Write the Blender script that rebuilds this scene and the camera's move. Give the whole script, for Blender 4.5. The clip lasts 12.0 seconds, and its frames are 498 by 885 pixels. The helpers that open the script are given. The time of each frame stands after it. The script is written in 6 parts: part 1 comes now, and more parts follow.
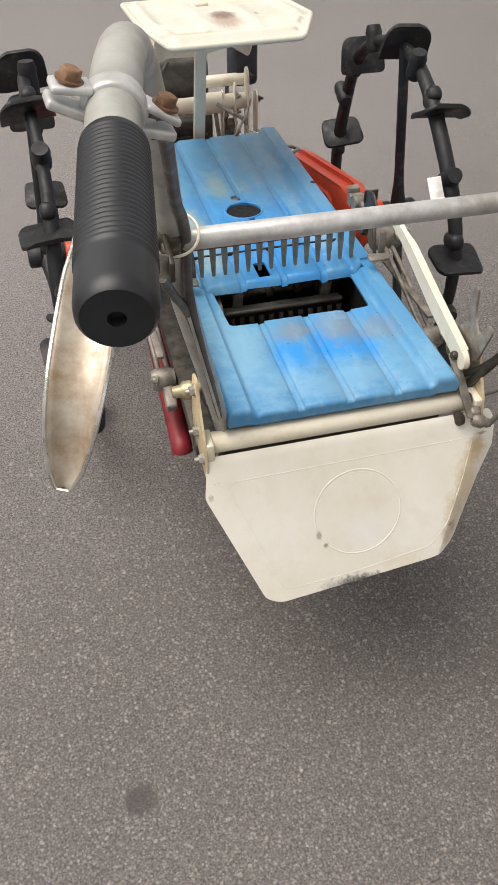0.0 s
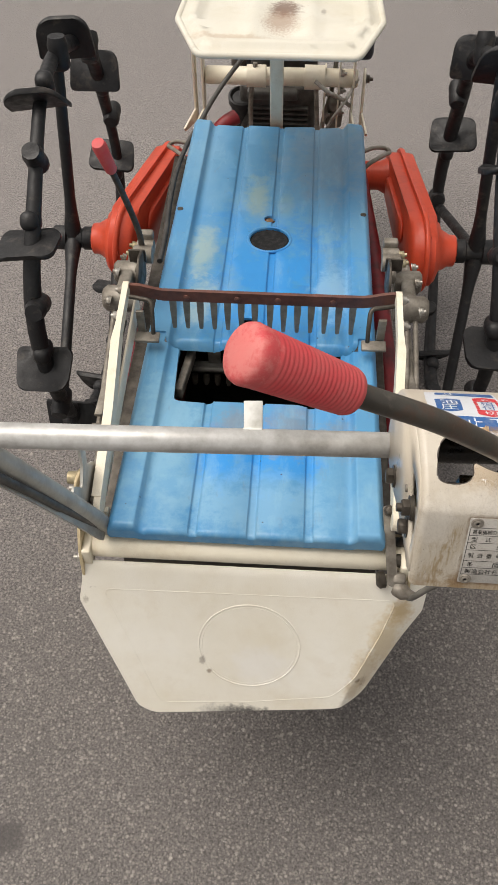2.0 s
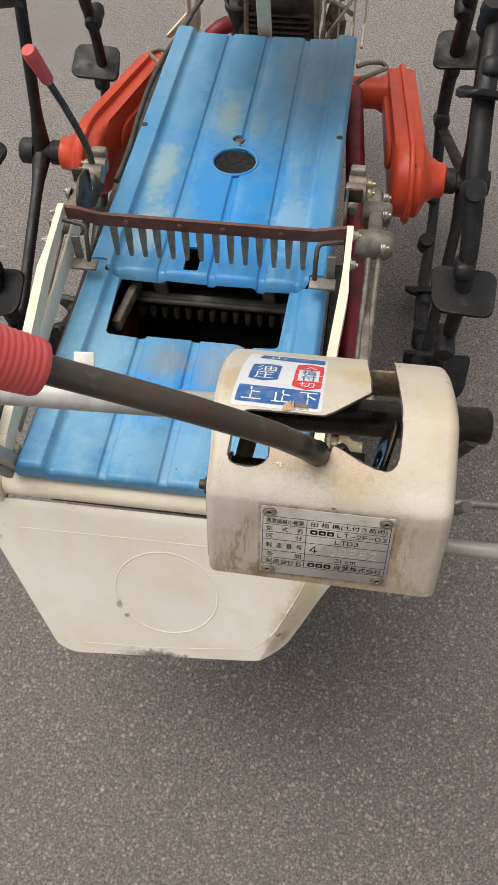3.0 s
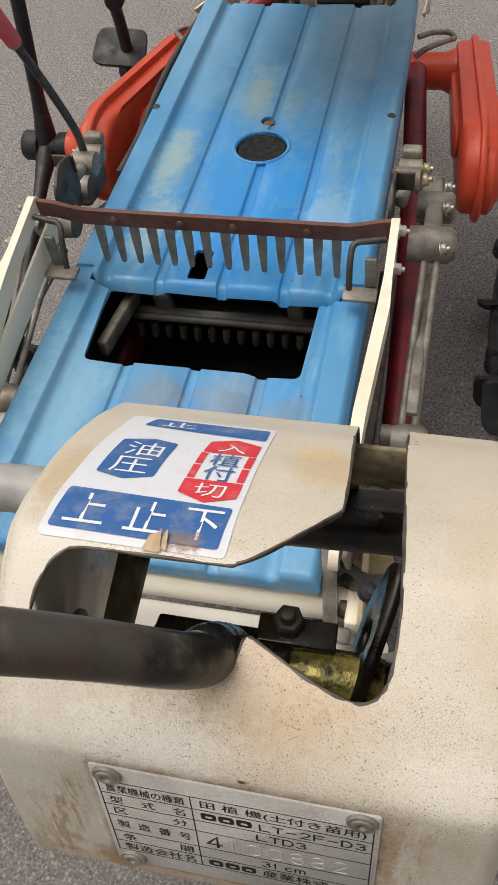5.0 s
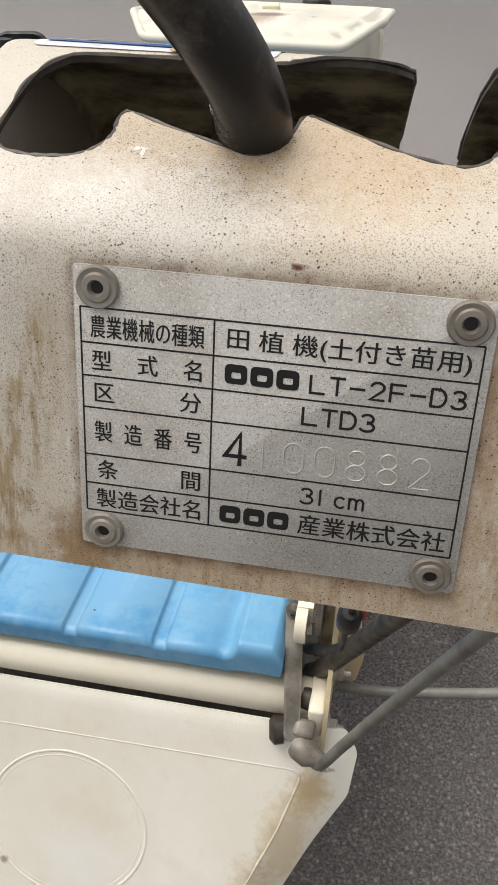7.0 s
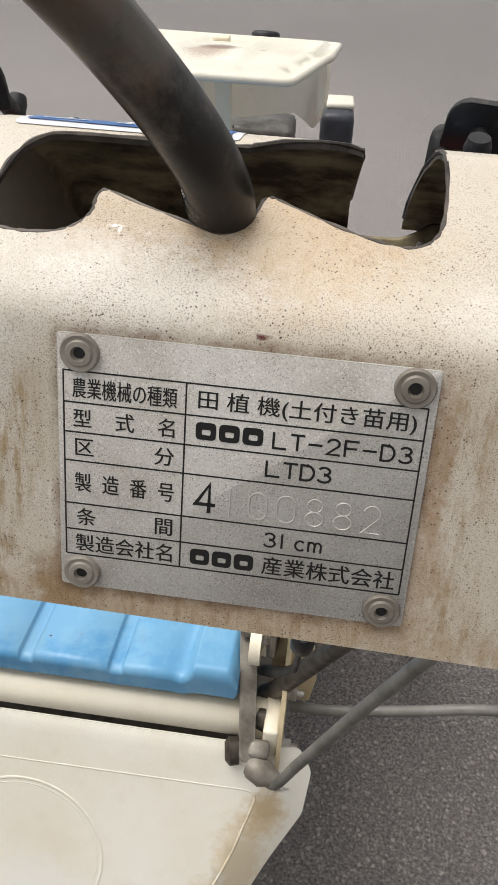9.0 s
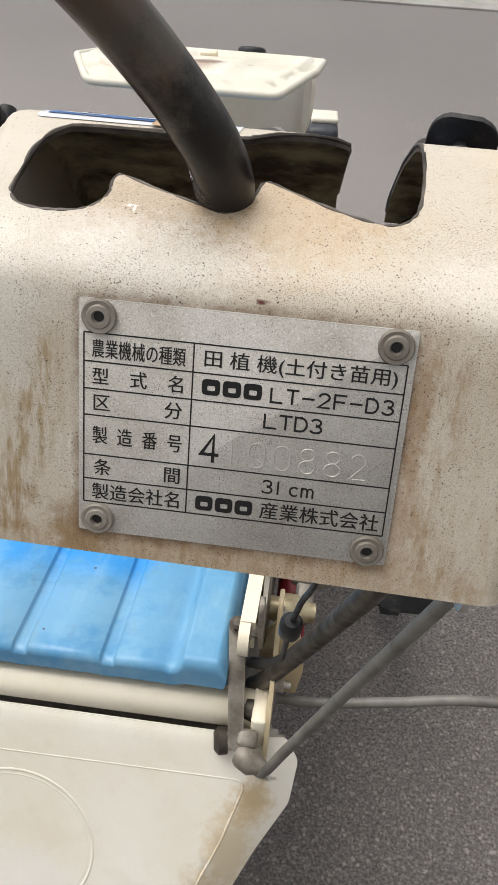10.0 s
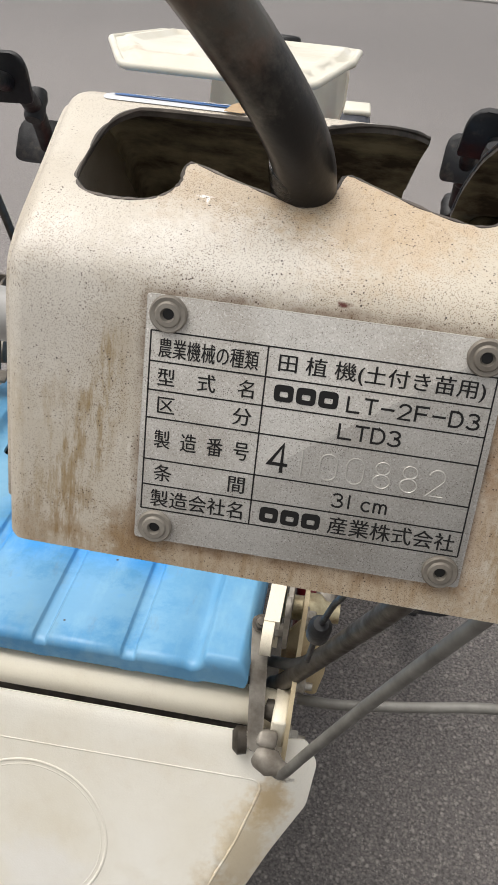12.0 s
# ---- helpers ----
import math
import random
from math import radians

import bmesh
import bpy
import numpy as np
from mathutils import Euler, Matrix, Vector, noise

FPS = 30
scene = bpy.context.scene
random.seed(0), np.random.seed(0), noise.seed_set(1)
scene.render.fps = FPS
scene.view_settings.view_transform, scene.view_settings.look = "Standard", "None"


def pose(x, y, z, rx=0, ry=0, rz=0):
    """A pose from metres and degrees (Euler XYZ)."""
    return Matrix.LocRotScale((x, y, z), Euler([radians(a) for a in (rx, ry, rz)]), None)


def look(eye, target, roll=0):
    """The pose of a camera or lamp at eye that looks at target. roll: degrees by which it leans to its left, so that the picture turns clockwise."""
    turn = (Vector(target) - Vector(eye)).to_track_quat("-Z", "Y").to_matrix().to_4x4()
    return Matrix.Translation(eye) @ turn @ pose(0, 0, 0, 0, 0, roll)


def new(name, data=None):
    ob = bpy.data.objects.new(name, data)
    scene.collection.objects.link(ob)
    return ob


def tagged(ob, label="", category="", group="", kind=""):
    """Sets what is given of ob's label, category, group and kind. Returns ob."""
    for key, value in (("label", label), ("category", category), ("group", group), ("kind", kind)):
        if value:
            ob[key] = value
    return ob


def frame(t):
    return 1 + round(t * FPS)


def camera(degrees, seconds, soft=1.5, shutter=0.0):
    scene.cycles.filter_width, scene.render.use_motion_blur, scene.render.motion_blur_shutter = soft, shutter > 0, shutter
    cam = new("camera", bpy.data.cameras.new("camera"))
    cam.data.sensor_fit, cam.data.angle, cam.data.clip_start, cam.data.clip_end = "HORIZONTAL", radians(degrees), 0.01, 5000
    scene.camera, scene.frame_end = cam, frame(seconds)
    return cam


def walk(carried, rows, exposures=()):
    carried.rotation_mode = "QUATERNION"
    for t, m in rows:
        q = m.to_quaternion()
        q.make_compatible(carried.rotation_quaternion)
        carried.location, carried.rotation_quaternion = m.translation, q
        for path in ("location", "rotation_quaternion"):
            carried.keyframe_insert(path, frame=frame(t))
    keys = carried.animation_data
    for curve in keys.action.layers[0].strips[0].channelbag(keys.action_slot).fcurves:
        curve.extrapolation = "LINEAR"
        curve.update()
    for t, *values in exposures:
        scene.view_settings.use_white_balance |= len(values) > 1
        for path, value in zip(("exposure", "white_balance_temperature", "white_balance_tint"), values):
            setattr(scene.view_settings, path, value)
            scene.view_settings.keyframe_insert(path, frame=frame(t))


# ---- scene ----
# camera and its path: seconds, place, yaw, pitch, roll
cam = camera(32.16, 12.0)
PATH = [
    (0.0, -0.2947, 0.0667, 1.2089, -13.85, -45.71, 0.26),
    (0.5, -0.2150, 0.0998, 1.2346, -7.79, -47.55, 0.04),
    (1.0, -0.0937, 0.1242, 1.2709, -1.54, -49.11, -0.31),
    (1.5, -0.0116, 0.1979, 1.2863, 1.90, -51.23, -0.65),
    (2.0, 0.0402, 0.3174, 1.2858, 4.31, -53.31, -0.85),
    (2.5, 0.1141, 0.3661, 1.2681, 7.17, -55.65, -1.47),
    (2.7, 0.1400, 0.3695, 1.2634, 8.40, -56.71, -1.98),
    (4.3, 0.2015, 0.5185, 1.1491, 20.76, -63.72, -11.20),
    (4.5, 0.1996, 0.5351, 1.1225, 21.55, -62.78, -12.19),
    (5.0, 0.1997, 0.5343, 1.0817, 19.77, -56.83, -10.42),
    (5.5, 0.2005, 0.5010, 1.0546, 16.47, -49.96, -6.36),
    (6.0, 0.1917, 0.4665, 1.0002, 13.16, -44.82, -2.14),
    (6.5, 0.1889, 0.4570, 0.9663, 12.43, -41.46, -1.05),
    (7.0, 0.1871, 0.4566, 0.9562, 11.00, -40.25, -0.17),
    (7.2, 0.1871, 0.4577, 0.9600, 10.78, -40.73, -0.19),
    (8.8, 0.1853, 0.4546, 0.9660, 6.58, -38.82, 2.31),
    (9.0, 0.1853, 0.4492, 0.9693, 6.71, -39.01, 2.32),
    (9.5, 0.1885, 0.4385, 0.9736, 5.91, -38.46, 2.78),
    (10.0, 0.1852, 0.4278, 0.9718, 5.42, -38.00, 3.17),
    (10.5, 0.1825, 0.4257, 0.9726, 5.34, -37.70, 3.61),
    (11.0, 0.1797, 0.4318, 0.9650, 5.51, -37.69, 3.79),
    (11.5, 0.1787, 0.4356, 0.9655, 5.69, -37.85, 4.08),
    (12.0, 0.1735, 0.4361, 0.9678, 6.51, -38.67, 4.47),
]
walk(
    cam,
    [(t, pose(x, y, z, 0, 0, yaw) @ pose(0, 0, 0, 90 + pitch, 0, 0) @ pose(0, 0, 0, 0, 0, roll)) for t, x, y, z, yaw, pitch, roll in PATH],
    exposures=[(0.0, 0.67, 6650, 11), (0.5, 0.63, 6700, 11), (1.0, 0.57, 6850, 12), (2.0, 0.48, 6800, 11), (2.5, 0.48, 6700, 10), (4.5, 0.40, 6700, 11), (5.0, 0.38, 6700, 11), (5.5, 0.46, 6650, 11), (6.5, 0.62, 6500, 10), (9.0, 0.66, 6450, 10), (12.0, 0.68, 6450, 10)],
)

# overcast daylight
world = bpy.data.worlds.new("overcast_sky")
scene.world = world
world.use_nodes = True
wn, wl = world.node_tree.nodes, world.node_tree.links
sky = wn.new("ShaderNodeTexSky")
sky.sky_type = "NISHITA"
sky.sun_disc = False
sky.sun_elevation = radians(68)
sky.sun_rotation = radians(276)
sky.dust_density = 3.0
grey = wn.new("ShaderNodeHueSaturation")
grey.inputs["Saturation"].default_value = 0.05
wl.new(sky.outputs["Color"], grey.inputs["Color"])
wl.new(grey.outputs["Color"], wn["Background"].inputs["Color"])
wn["Background"].inputs["Strength"].default_value = 0.113

sun = new("sun", bpy.data.lights.new("sun", "SUN"))
sun.data.energy = 1.7
sun.data.angle = radians(50)
sun.data.color = (1.0, 0.935, 0.86)
SUN_AZ, SUN_EL = radians(276), radians(68)
sun.matrix_world = look((math.sin(SUN_AZ) * math.cos(SUN_EL) * 5, math.cos(SUN_AZ) * math.cos(SUN_EL) * 5, math.sin(SUN_EL) * 5), (0, 0, 0))


# ---- materials ----
def rgb(r, g, b):
    """Linear colour from 0..255 values."""
    return tuple((c / 255 / 12.92) if c / 255 <= 0.04045 else ((c / 255 + 0.055) / 1.055) ** 2.4 for c in (r, g, b)) + (1,)


class Mat:
    """A small builder for node materials in object space."""

    def __init__(self, name, rough=0.5, metal=0.0, spec=0.5):
        self.m = bpy.data.materials.new(name)
        self.m.use_nodes = True
        self.n, self.l = self.m.node_tree.nodes, self.m.node_tree.links
        self.b = self.n["Principled BSDF"]
        self.b.inputs["Roughness"].default_value = rough
        self.b.inputs["Metallic"].default_value = metal
        self.b.inputs["Specular IOR Level"].default_value = spec
        self.co = self.n.new("ShaderNodeTexCoord").outputs["Object"]

    def at(self, stretch=(1, 1, 1)):
        mp = self.n.new("ShaderNodeMapping")
        mp.inputs["Scale"].default_value = stretch
        self.l.new(self.co, mp.inputs["Vector"])
        return mp.outputs["Vector"]

    def noise(self, scale, detail=4.0, rough=0.55, stretch=None):
        t = self.n.new("ShaderNodeTexNoise")
        t.inputs["Scale"].default_value, t.inputs["Detail"].default_value, t.inputs["Roughness"].default_value = scale, detail, rough
        self.l.new(self.at(stretch) if stretch else self.co, t.inputs["Vector"])
        return t.outputs["Fac"]

    def cells(self, scale, feature="F1", out="Distance"):
        t = self.n.new("ShaderNodeTexVoronoi")
        t.feature = feature
        t.inputs["Scale"].default_value = scale
        self.l.new(self.co, t.inputs["Vector"])
        return t.outputs[out]

    def ramp(self, fac, *stops):
        r = self.n.new("ShaderNodeValToRGB")
        e = r.color_ramp.elements
        while len(e) < len(stops):
            e.new(0.5)
        for s, (p, c) in zip(e, stops):
            s.position, s.color = p, c if isinstance(c, tuple) else (c, c, c, 1)
        self.l.new(fac, r.inputs["Fac"])
        return r.outputs["Color"]

    def mix(self, fac, a, b, mode="MIX"):
        x = self.n.new("ShaderNodeMix")
        x.data_type, x.blend_type = "RGBA", mode
        for key, v in ((0, fac), (6, a), (7, b)):
            if hasattr(v, "is_linked"):
                self.l.new(v, x.inputs[key])
            else:
                x.inputs[key].default_value = v
        return x.outputs[2]

    def times(self, a, b, op="MULTIPLY"):
        x = self.n.new("ShaderNodeMath")
        x.operation = op
        for key, v in ((0, a), (1, b)):
            if hasattr(v, "is_linked"):
                self.l.new(v, x.inputs[key])
            else:
                x.inputs[key].default_value = v
        return x.outputs[0]

    def spot(self, centre, radius, ragged=0.5, scale=60, stretch=(1, 1, 1), soft=(0.25, 0.55)):
        """1 in a ragged patch about a point, 0 outside it."""
        v = self.n.new("ShaderNodeVectorMath")
        v.operation = "DISTANCE"
        self.l.new(self.at(stretch), v.inputs[0])
        v.inputs[1].default_value = tuple(c * k for c, k in zip(centre, stretch))
        d = self.times(v.outputs["Value"], 1 / radius)
        d = self.times(d, self.times(self.times(self.noise(scale, 6, 0.7), 0.5, "SUBTRACT"), ragged * 3), "ADD")
        return self.ramp(self.times(d, 0.5), (soft[0], 1.0), (soft[1], 0.0))

    def frame_stain(self, x, z, hx, hz, wide=0.0016):
        """1 along the outline of an upright rectangle, fading over a few millimetres."""
        sep = self.n.new("ShaderNodeSeparateXYZ")
        self.l.new(self.co, sep.inputs[0])
        dx = self.times(self.times(self.times(sep.outputs["X"], x, "SUBTRACT"), 0.0, "ABSOLUTE"), hx, "SUBTRACT")
        dz = self.times(self.times(self.times(sep.outputs["Z"], z, "SUBTRACT"), 0.0, "ABSOLUTE"), hz, "SUBTRACT")
        d = self.times(self.times(dx, dz, "MAXIMUM"), self.times(sep.outputs["Y"], 0.570, "SUBTRACT"), "MAXIMUM")
        d = self.times(d, self.times(self.times(self.noise(180, 5, 0.7), 0.5, "SUBTRACT"), 0.003), "ADD")
        return self.ramp(self.times(d, 1 / wide), (0.0, 1.0), (1.0, 0.0))

    def colour(self, c):
        if hasattr(c, "is_linked"):
            self.l.new(c, self.b.inputs["Base Color"])
        else:
            self.b.inputs["Base Color"].default_value = c
        return self

    def rough(self, r):
        self.l.new(r, self.b.inputs["Roughness"])
        return self

    def bump(self, height, strength=0.3, distance=0.001):
        u = self.n.new("ShaderNodeBump")
        u.inputs["Strength"].default_value, u.inputs["Distance"].default_value = strength, distance
        self.l.new(height, u.inputs["Height"])
        self.l.new(u.outputs["Normal"], self.b.inputs["Normal"])
        return self


SPECK_C, SPECK_R = (0.172, 0.566, 0.884), 0.085


def cream_paint(name, base, stain, dirt=0.5, specks=0.5, rough=0.42, spots=(), streaks=(), rims=()):
    """Aged cream enamel: cloudy tone, rusty stains, dark pin specks."""
    m = Mat(name, rough)
    tone = m.mix(m.ramp(m.noise(9, 5), (0.35, 0.0), (0.75, 1.0)), base, tuple(c * k for c, k in zip(base, (0.90, 0.87, 0.80))) + (1,) if len(base) == 3 else tuple([base[0] * 0.90, base[1] * 0.87, base[2] * 0.80, 1]))
    blot = m.times(m.ramp(m.noise(26, 7, 0.65), (0.54, 0.0), (0.76, 1.0)), dirt)
    tone = m.mix(blot, tone, stain)
    streak = m.times(m.ramp(m.noise(30, 5, 0.6, (1.6, 1.6, 0.25)), (0.58, 0.0), (0.8, 1.0)), dirt * 0.6)
    tone = m.mix(streak, tone, stain)
    for centre, radius, colour, amount, stretch, scale in spots:
        tone = m.mix(m.times(m.spot(centre, radius, 0.6, scale, stretch), amount), tone, colour)
    for centre, radius, colour, amount, stretch in streaks:
        rag = m.ramp(m.noise(210, 7, 0.72, (2.2, 1.0, 0.30)), (0.46, 0.0), (0.64, 1.0))
        tone = m.mix(m.times(m.times(m.spot(centre, radius, 0.7, 120, stretch), rag), amount), tone, colour)
    worn = m.mix(0.22, m.spot(SPECK_C, SPECK_R, 0.5, 40), (1, 1, 1, 1)) if specks >= 1 else 1.0
    pin = m.times(m.ramp(m.cells(1250), (0.15, 1.0), (0.23, 0.0)), m.ramp(m.noise(170, 5, 0.7), (0.40, 0.0), (0.58, 1.0)))
    tone = m.mix(m.times(m.times(pin, specks * 1.0), worn), tone, rgb(56, 40, 30))
    fine = m.times(m.ramp(m.cells(3300), (0.18, 1.0), (0.48, 0.0)), m.ramp(m.noise(70, 4, 0.6), (0.34, 0.35), (0.60, 1.0)))
    tone = m.mix(m.times(m.times(fine, specks * 0.72), worn), tone, rgb(108, 86, 62))
    dots = m.times(m.ramp(m.cells(330), (0.045, 1.0), (0.075, 0.0)), m.ramp(m.noise(90, 2), (0.50, 0.0), (0.54, 1.0)))
    tone = m.mix(m.times(m.times(dots, min(1.0, specks * 1.2)), worn), tone, rgb(40, 30, 24))
    for (x, z), (hx, hz), colour, amount in rims:
        tone = m.mix(m.times(m.times(m.frame_stain(x, z, hx, hz), m.ramp(m.noise(120, 6, 0.7), (0.36, 0.15), (0.62, 1.0))), amount), tone, colour)
    m.colour(tone)
    m.rough(m.ramp(m.noise(40, 5), (0.3, rough - 0.08), (0.8, rough + 0.18)))
    m.bump(m.noise(700, 3), 0.16, 0.0006)
    return m.m


def grimy_metal(name, base, dark, metal=0.7, rough=0.45, scale=40):
    m = Mat(name, rough, metal)
    n = m.ramp(m.noise(scale, 6, 0.65), (0.35, 0.0), (0.70, 1.0))
    m.colour(m.mix(n, base, dark))
    m.rough(m.ramp(m.noise(scale * 2.2, 4), (0.3, rough - 0.12), (0.8, rough + 0.2)))
    m.bump(m.noise(scale * 9, 4), 0.15, 0.0006)
    return m.m


CREAM = cream_paint("cream_enamel", rgb(228, 221, 203), rgb(176, 150, 112), 0.35, 0.35)
CREAM_RUSTY = cream_paint("rust_stained_cream_enamel", rgb(206, 190, 156), rgb(122, 84, 48), 0.85, 0.5, 0.5)
CREAM_PANEL = cream_paint("cream_enamel_scuffed", rgb(234, 230, 219), rgb(196, 176, 142), 0.22, 0.25, 0.36, [
    ((0.004, 0.668, 0.276), 0.019, rgb(40, 38, 38), 0.95, (0.55, 1, 1.3), 160),
    ((-0.016, 0.668, 0.276), 0.020, rgb(120, 118, 116), 0.5, (0.5, 1, 1.4), 160),
    ((0.158, 0.722, 0.378), 0.032, rgb(204, 182, 140), 0.60, (1.6, 0.9, 0.6), 120),
    ((0.140, 0.702, 0.338), 0.026, rgb(196, 172, 128), 0.50, (1.4, 0.9, 0.7), 120),
    ((0.172, 0.742, 0.415), 0.020, rgb(196, 168, 118), 0.60, (1.4, 0.9, 0.8), 140),
    ((0.182, 0.748, 0.432), 0.0055, rgb(58, 46, 36), 0.9, (0.6, 1, 1.6), 320),
    ((-0.168, 0.742, 0.430), 0.0045, rgb(90, 74, 56), 0.8, (0.6, 1, 1.8), 320),
    ((0.134, 0.696, 0.326), 0.0045, rgb(84, 62, 40), 0.8, (1, 1, 1), 320),
    ((0.128, 0.690, 0.312), 0.018, rgb(184, 158, 114), 0.45, (1.4, 1, 1), 160),
    ((0.172, 0.738, 0.420), 0.016, rgb(176, 150, 106), 0.5, (1.3, 1, 1), 120),
    ((-0.038, 0.697, 0.332), 0.0035, rgb(120, 100, 76), 0.7, (1, 1, 1), 260),
    ((-0.176, 0.736, 0.416), 0.006, rgb(110, 92, 66), 0.5, (1.5, 1, 1), 260),
    ((-0.046, 0.704, 0.346), 0.006, rgb(120, 108, 96), 0.6, (1.5, 1, 0.8), 420),
    ((0.120, 0.712, 0.372), 0.0022, rgb(70, 54, 42), 0.8, (1, 1, 1), 300),
    ((0.184, 0.742, 0.432), 0.007, rgb(96, 78, 58), 0.6, (1, 1, 0.8), 320),
    ((0.140, 0.694, 0.322), 0.010, rgb(112, 82, 50), 0.55, (1.6, 1, 0.7), 320),
    ((0.020, 0.700, 0.342), 0.030, rgb(232, 230, 226), 0.5, (0.8, 1, 1), 60),
    ((0.076, 0.735, 0.412), 0.0025, rgb(120, 96, 66), 0.7, (1, 1, 1), 200),
])
CREAM_BOX = cream_paint("cream_enamel_specked", rgb(198, 190, 176), rgb(158, 134, 98), 0.26, 1.0, 0.34, [
    ((0.117, 0.552, 0.844), 0.008, rgb(134, 108, 70), 0.30, (1, 1, 1), 320),
    ((0.139, 0.553, 0.846), 0.007, rgb(126, 94, 50), 0.60, (1, 1, 0.8), 320),
    ((0.170, 0.551, 0.843), 0.030, rgb(150, 118, 72), 0.45, (0.5, 1, 5.0), 320),
    ((0.2040, 0.561, 0.880), 0.006, rgb(140, 104, 64), 0.55, (2.2, 1, 0.30), 420),
    ((0.2040, 0.556, 0.860), 0.006, rgb(146, 110, 70), 0.40, (1.6, 1, 0.25), 420),
    ((0.150, 0.588, 0.905), 0.020, rgb(176, 146, 106), 0.40, (1, 1.4, 1), 260),
    ((0.178, 0.586, 0.904), 0.022, rgb(178, 144, 102), 0.42, (1, 1.2, 1), 260),
    ((0.152, 0.572, 0.899), 0.011, rgb(222, 217, 208), 0.55, (0.5, 1, 1.2), 420),
    ((0.122, 0.566, 0.888), 0.012, rgb(220, 215, 206), 0.50, (1.0, 1, 0.5), 300),
    ((0.216, 0.572, 0.899), 0.010, rgb(222, 217, 208), 0.4, (0.6, 1, 1.5), 300),
    ((0.1731, 0.5667, 0.8952), 0.0010, rgb(84, 30, 22), 1.0, (0.6, 1, 1.6), 700),
    ((0.1452, 0.5832, 0.9045), 0.0008, rgb(236, 232, 226), 1.0, (0.5, 2, 1), 900),
    ((0.1460, 0.5822, 0.9042), 0.0007, rgb(236, 232, 226), 1.0, (2, 0.5, 1), 900),
    ((0.180, 0.645, 0.895), 0.012, rgb(184, 150, 92), 0.40, (1, 1, 1), 320),
    ((0.176, 0.652, 0.890), 0.006, rgb(206, 176, 120), 0.5, (1, 1, 1), 420),
    ((0.222, 0.620, 0.905), 0.016, rgb(190, 166, 126), 0.28, (1, 0.6, 1), 260),
    ((0.117, 0.628, 0.903), 0.010, rgb(176, 146, 96), 0.45, (1.4, 0.5, 1), 320),
], [
    ((0.1345, 0.5625, 0.8790), 0.0080, rgb(152, 126, 78), 0.75, (1.8, 1, 0.7)),
    ((0.1325, 0.5605, 0.8730), 0.0080, rgb(150, 124, 76), 0.75, (1.6, 1, 0.7)),
    ((0.1300, 0.5590, 0.8670), 0.0080, rgb(148, 122, 74), 0.75, (1.6, 1, 0.7)),
    ((0.1275, 0.5570, 0.8600), 0.0085, rgb(142, 116, 70), 0.70, (1.6, 1, 0.7)),
    ((0.1255, 0.5555, 0.8530), 0.0080, rgb(142, 116, 72), 0.60, (1.4, 1, 0.7)),
    ((0.1195, 0.5560, 0.8600), 0.0120, rgb(156, 132, 88), 0.45, (1.6, 1, 0.5)),
    ((0.1370, 0.5600, 0.8700), 0.0140, rgb(222, 217, 208), 0.55, (3.0, 1, 0.6)),
    ((0.2060, 0.5600, 0.8720), 0.014, rgb(140, 110, 68), 0.55, (2.2, 1, 0.5)),
    ((0.1650, 0.5520, 0.8460), 0.030, rgb(134, 104, 62), 0.6, (0.5, 1, 3.0)),
    ((0.2160, 0.5560, 0.8600), 0.024, rgb(160, 134, 96), 0.35, (1, 1, 0.6)),
    ((0.1700, 0.5900, 0.9050), 0.022, rgb(172, 144, 102), 0.35, (0.7, 1, 1)),
], [((0.1705, 0.8692), (0.0316, 0.0243), rgb(96, 68, 42), 0.75)])
CREAM_PLASTIC = cream_paint("yellowed_cream_plastic", rgb(212, 209, 198), rgb(182, 164, 128), 0.30, 0.2, 0.5, [
    ((0.010, 1.490, 0.70), 0.024, rgb(104, 74, 58), 0.85, (1.0, 0.6, 0), 150),
    ((0.006, 1.440, 0.70), 0.026, rgb(140, 104, 80), 0.6, (1.0, 0.6, 0), 330),
    ((0.062, 1.480, 0.70), 0.006, rgb(110, 100, 90), 0.5, (1.4, 0.5, 0), 200),
    ((-0.060, 1.392, 0.70), 0.022, rgb(170, 140, 108), 0.4, (0.4, 2.5, 0), 160),
])

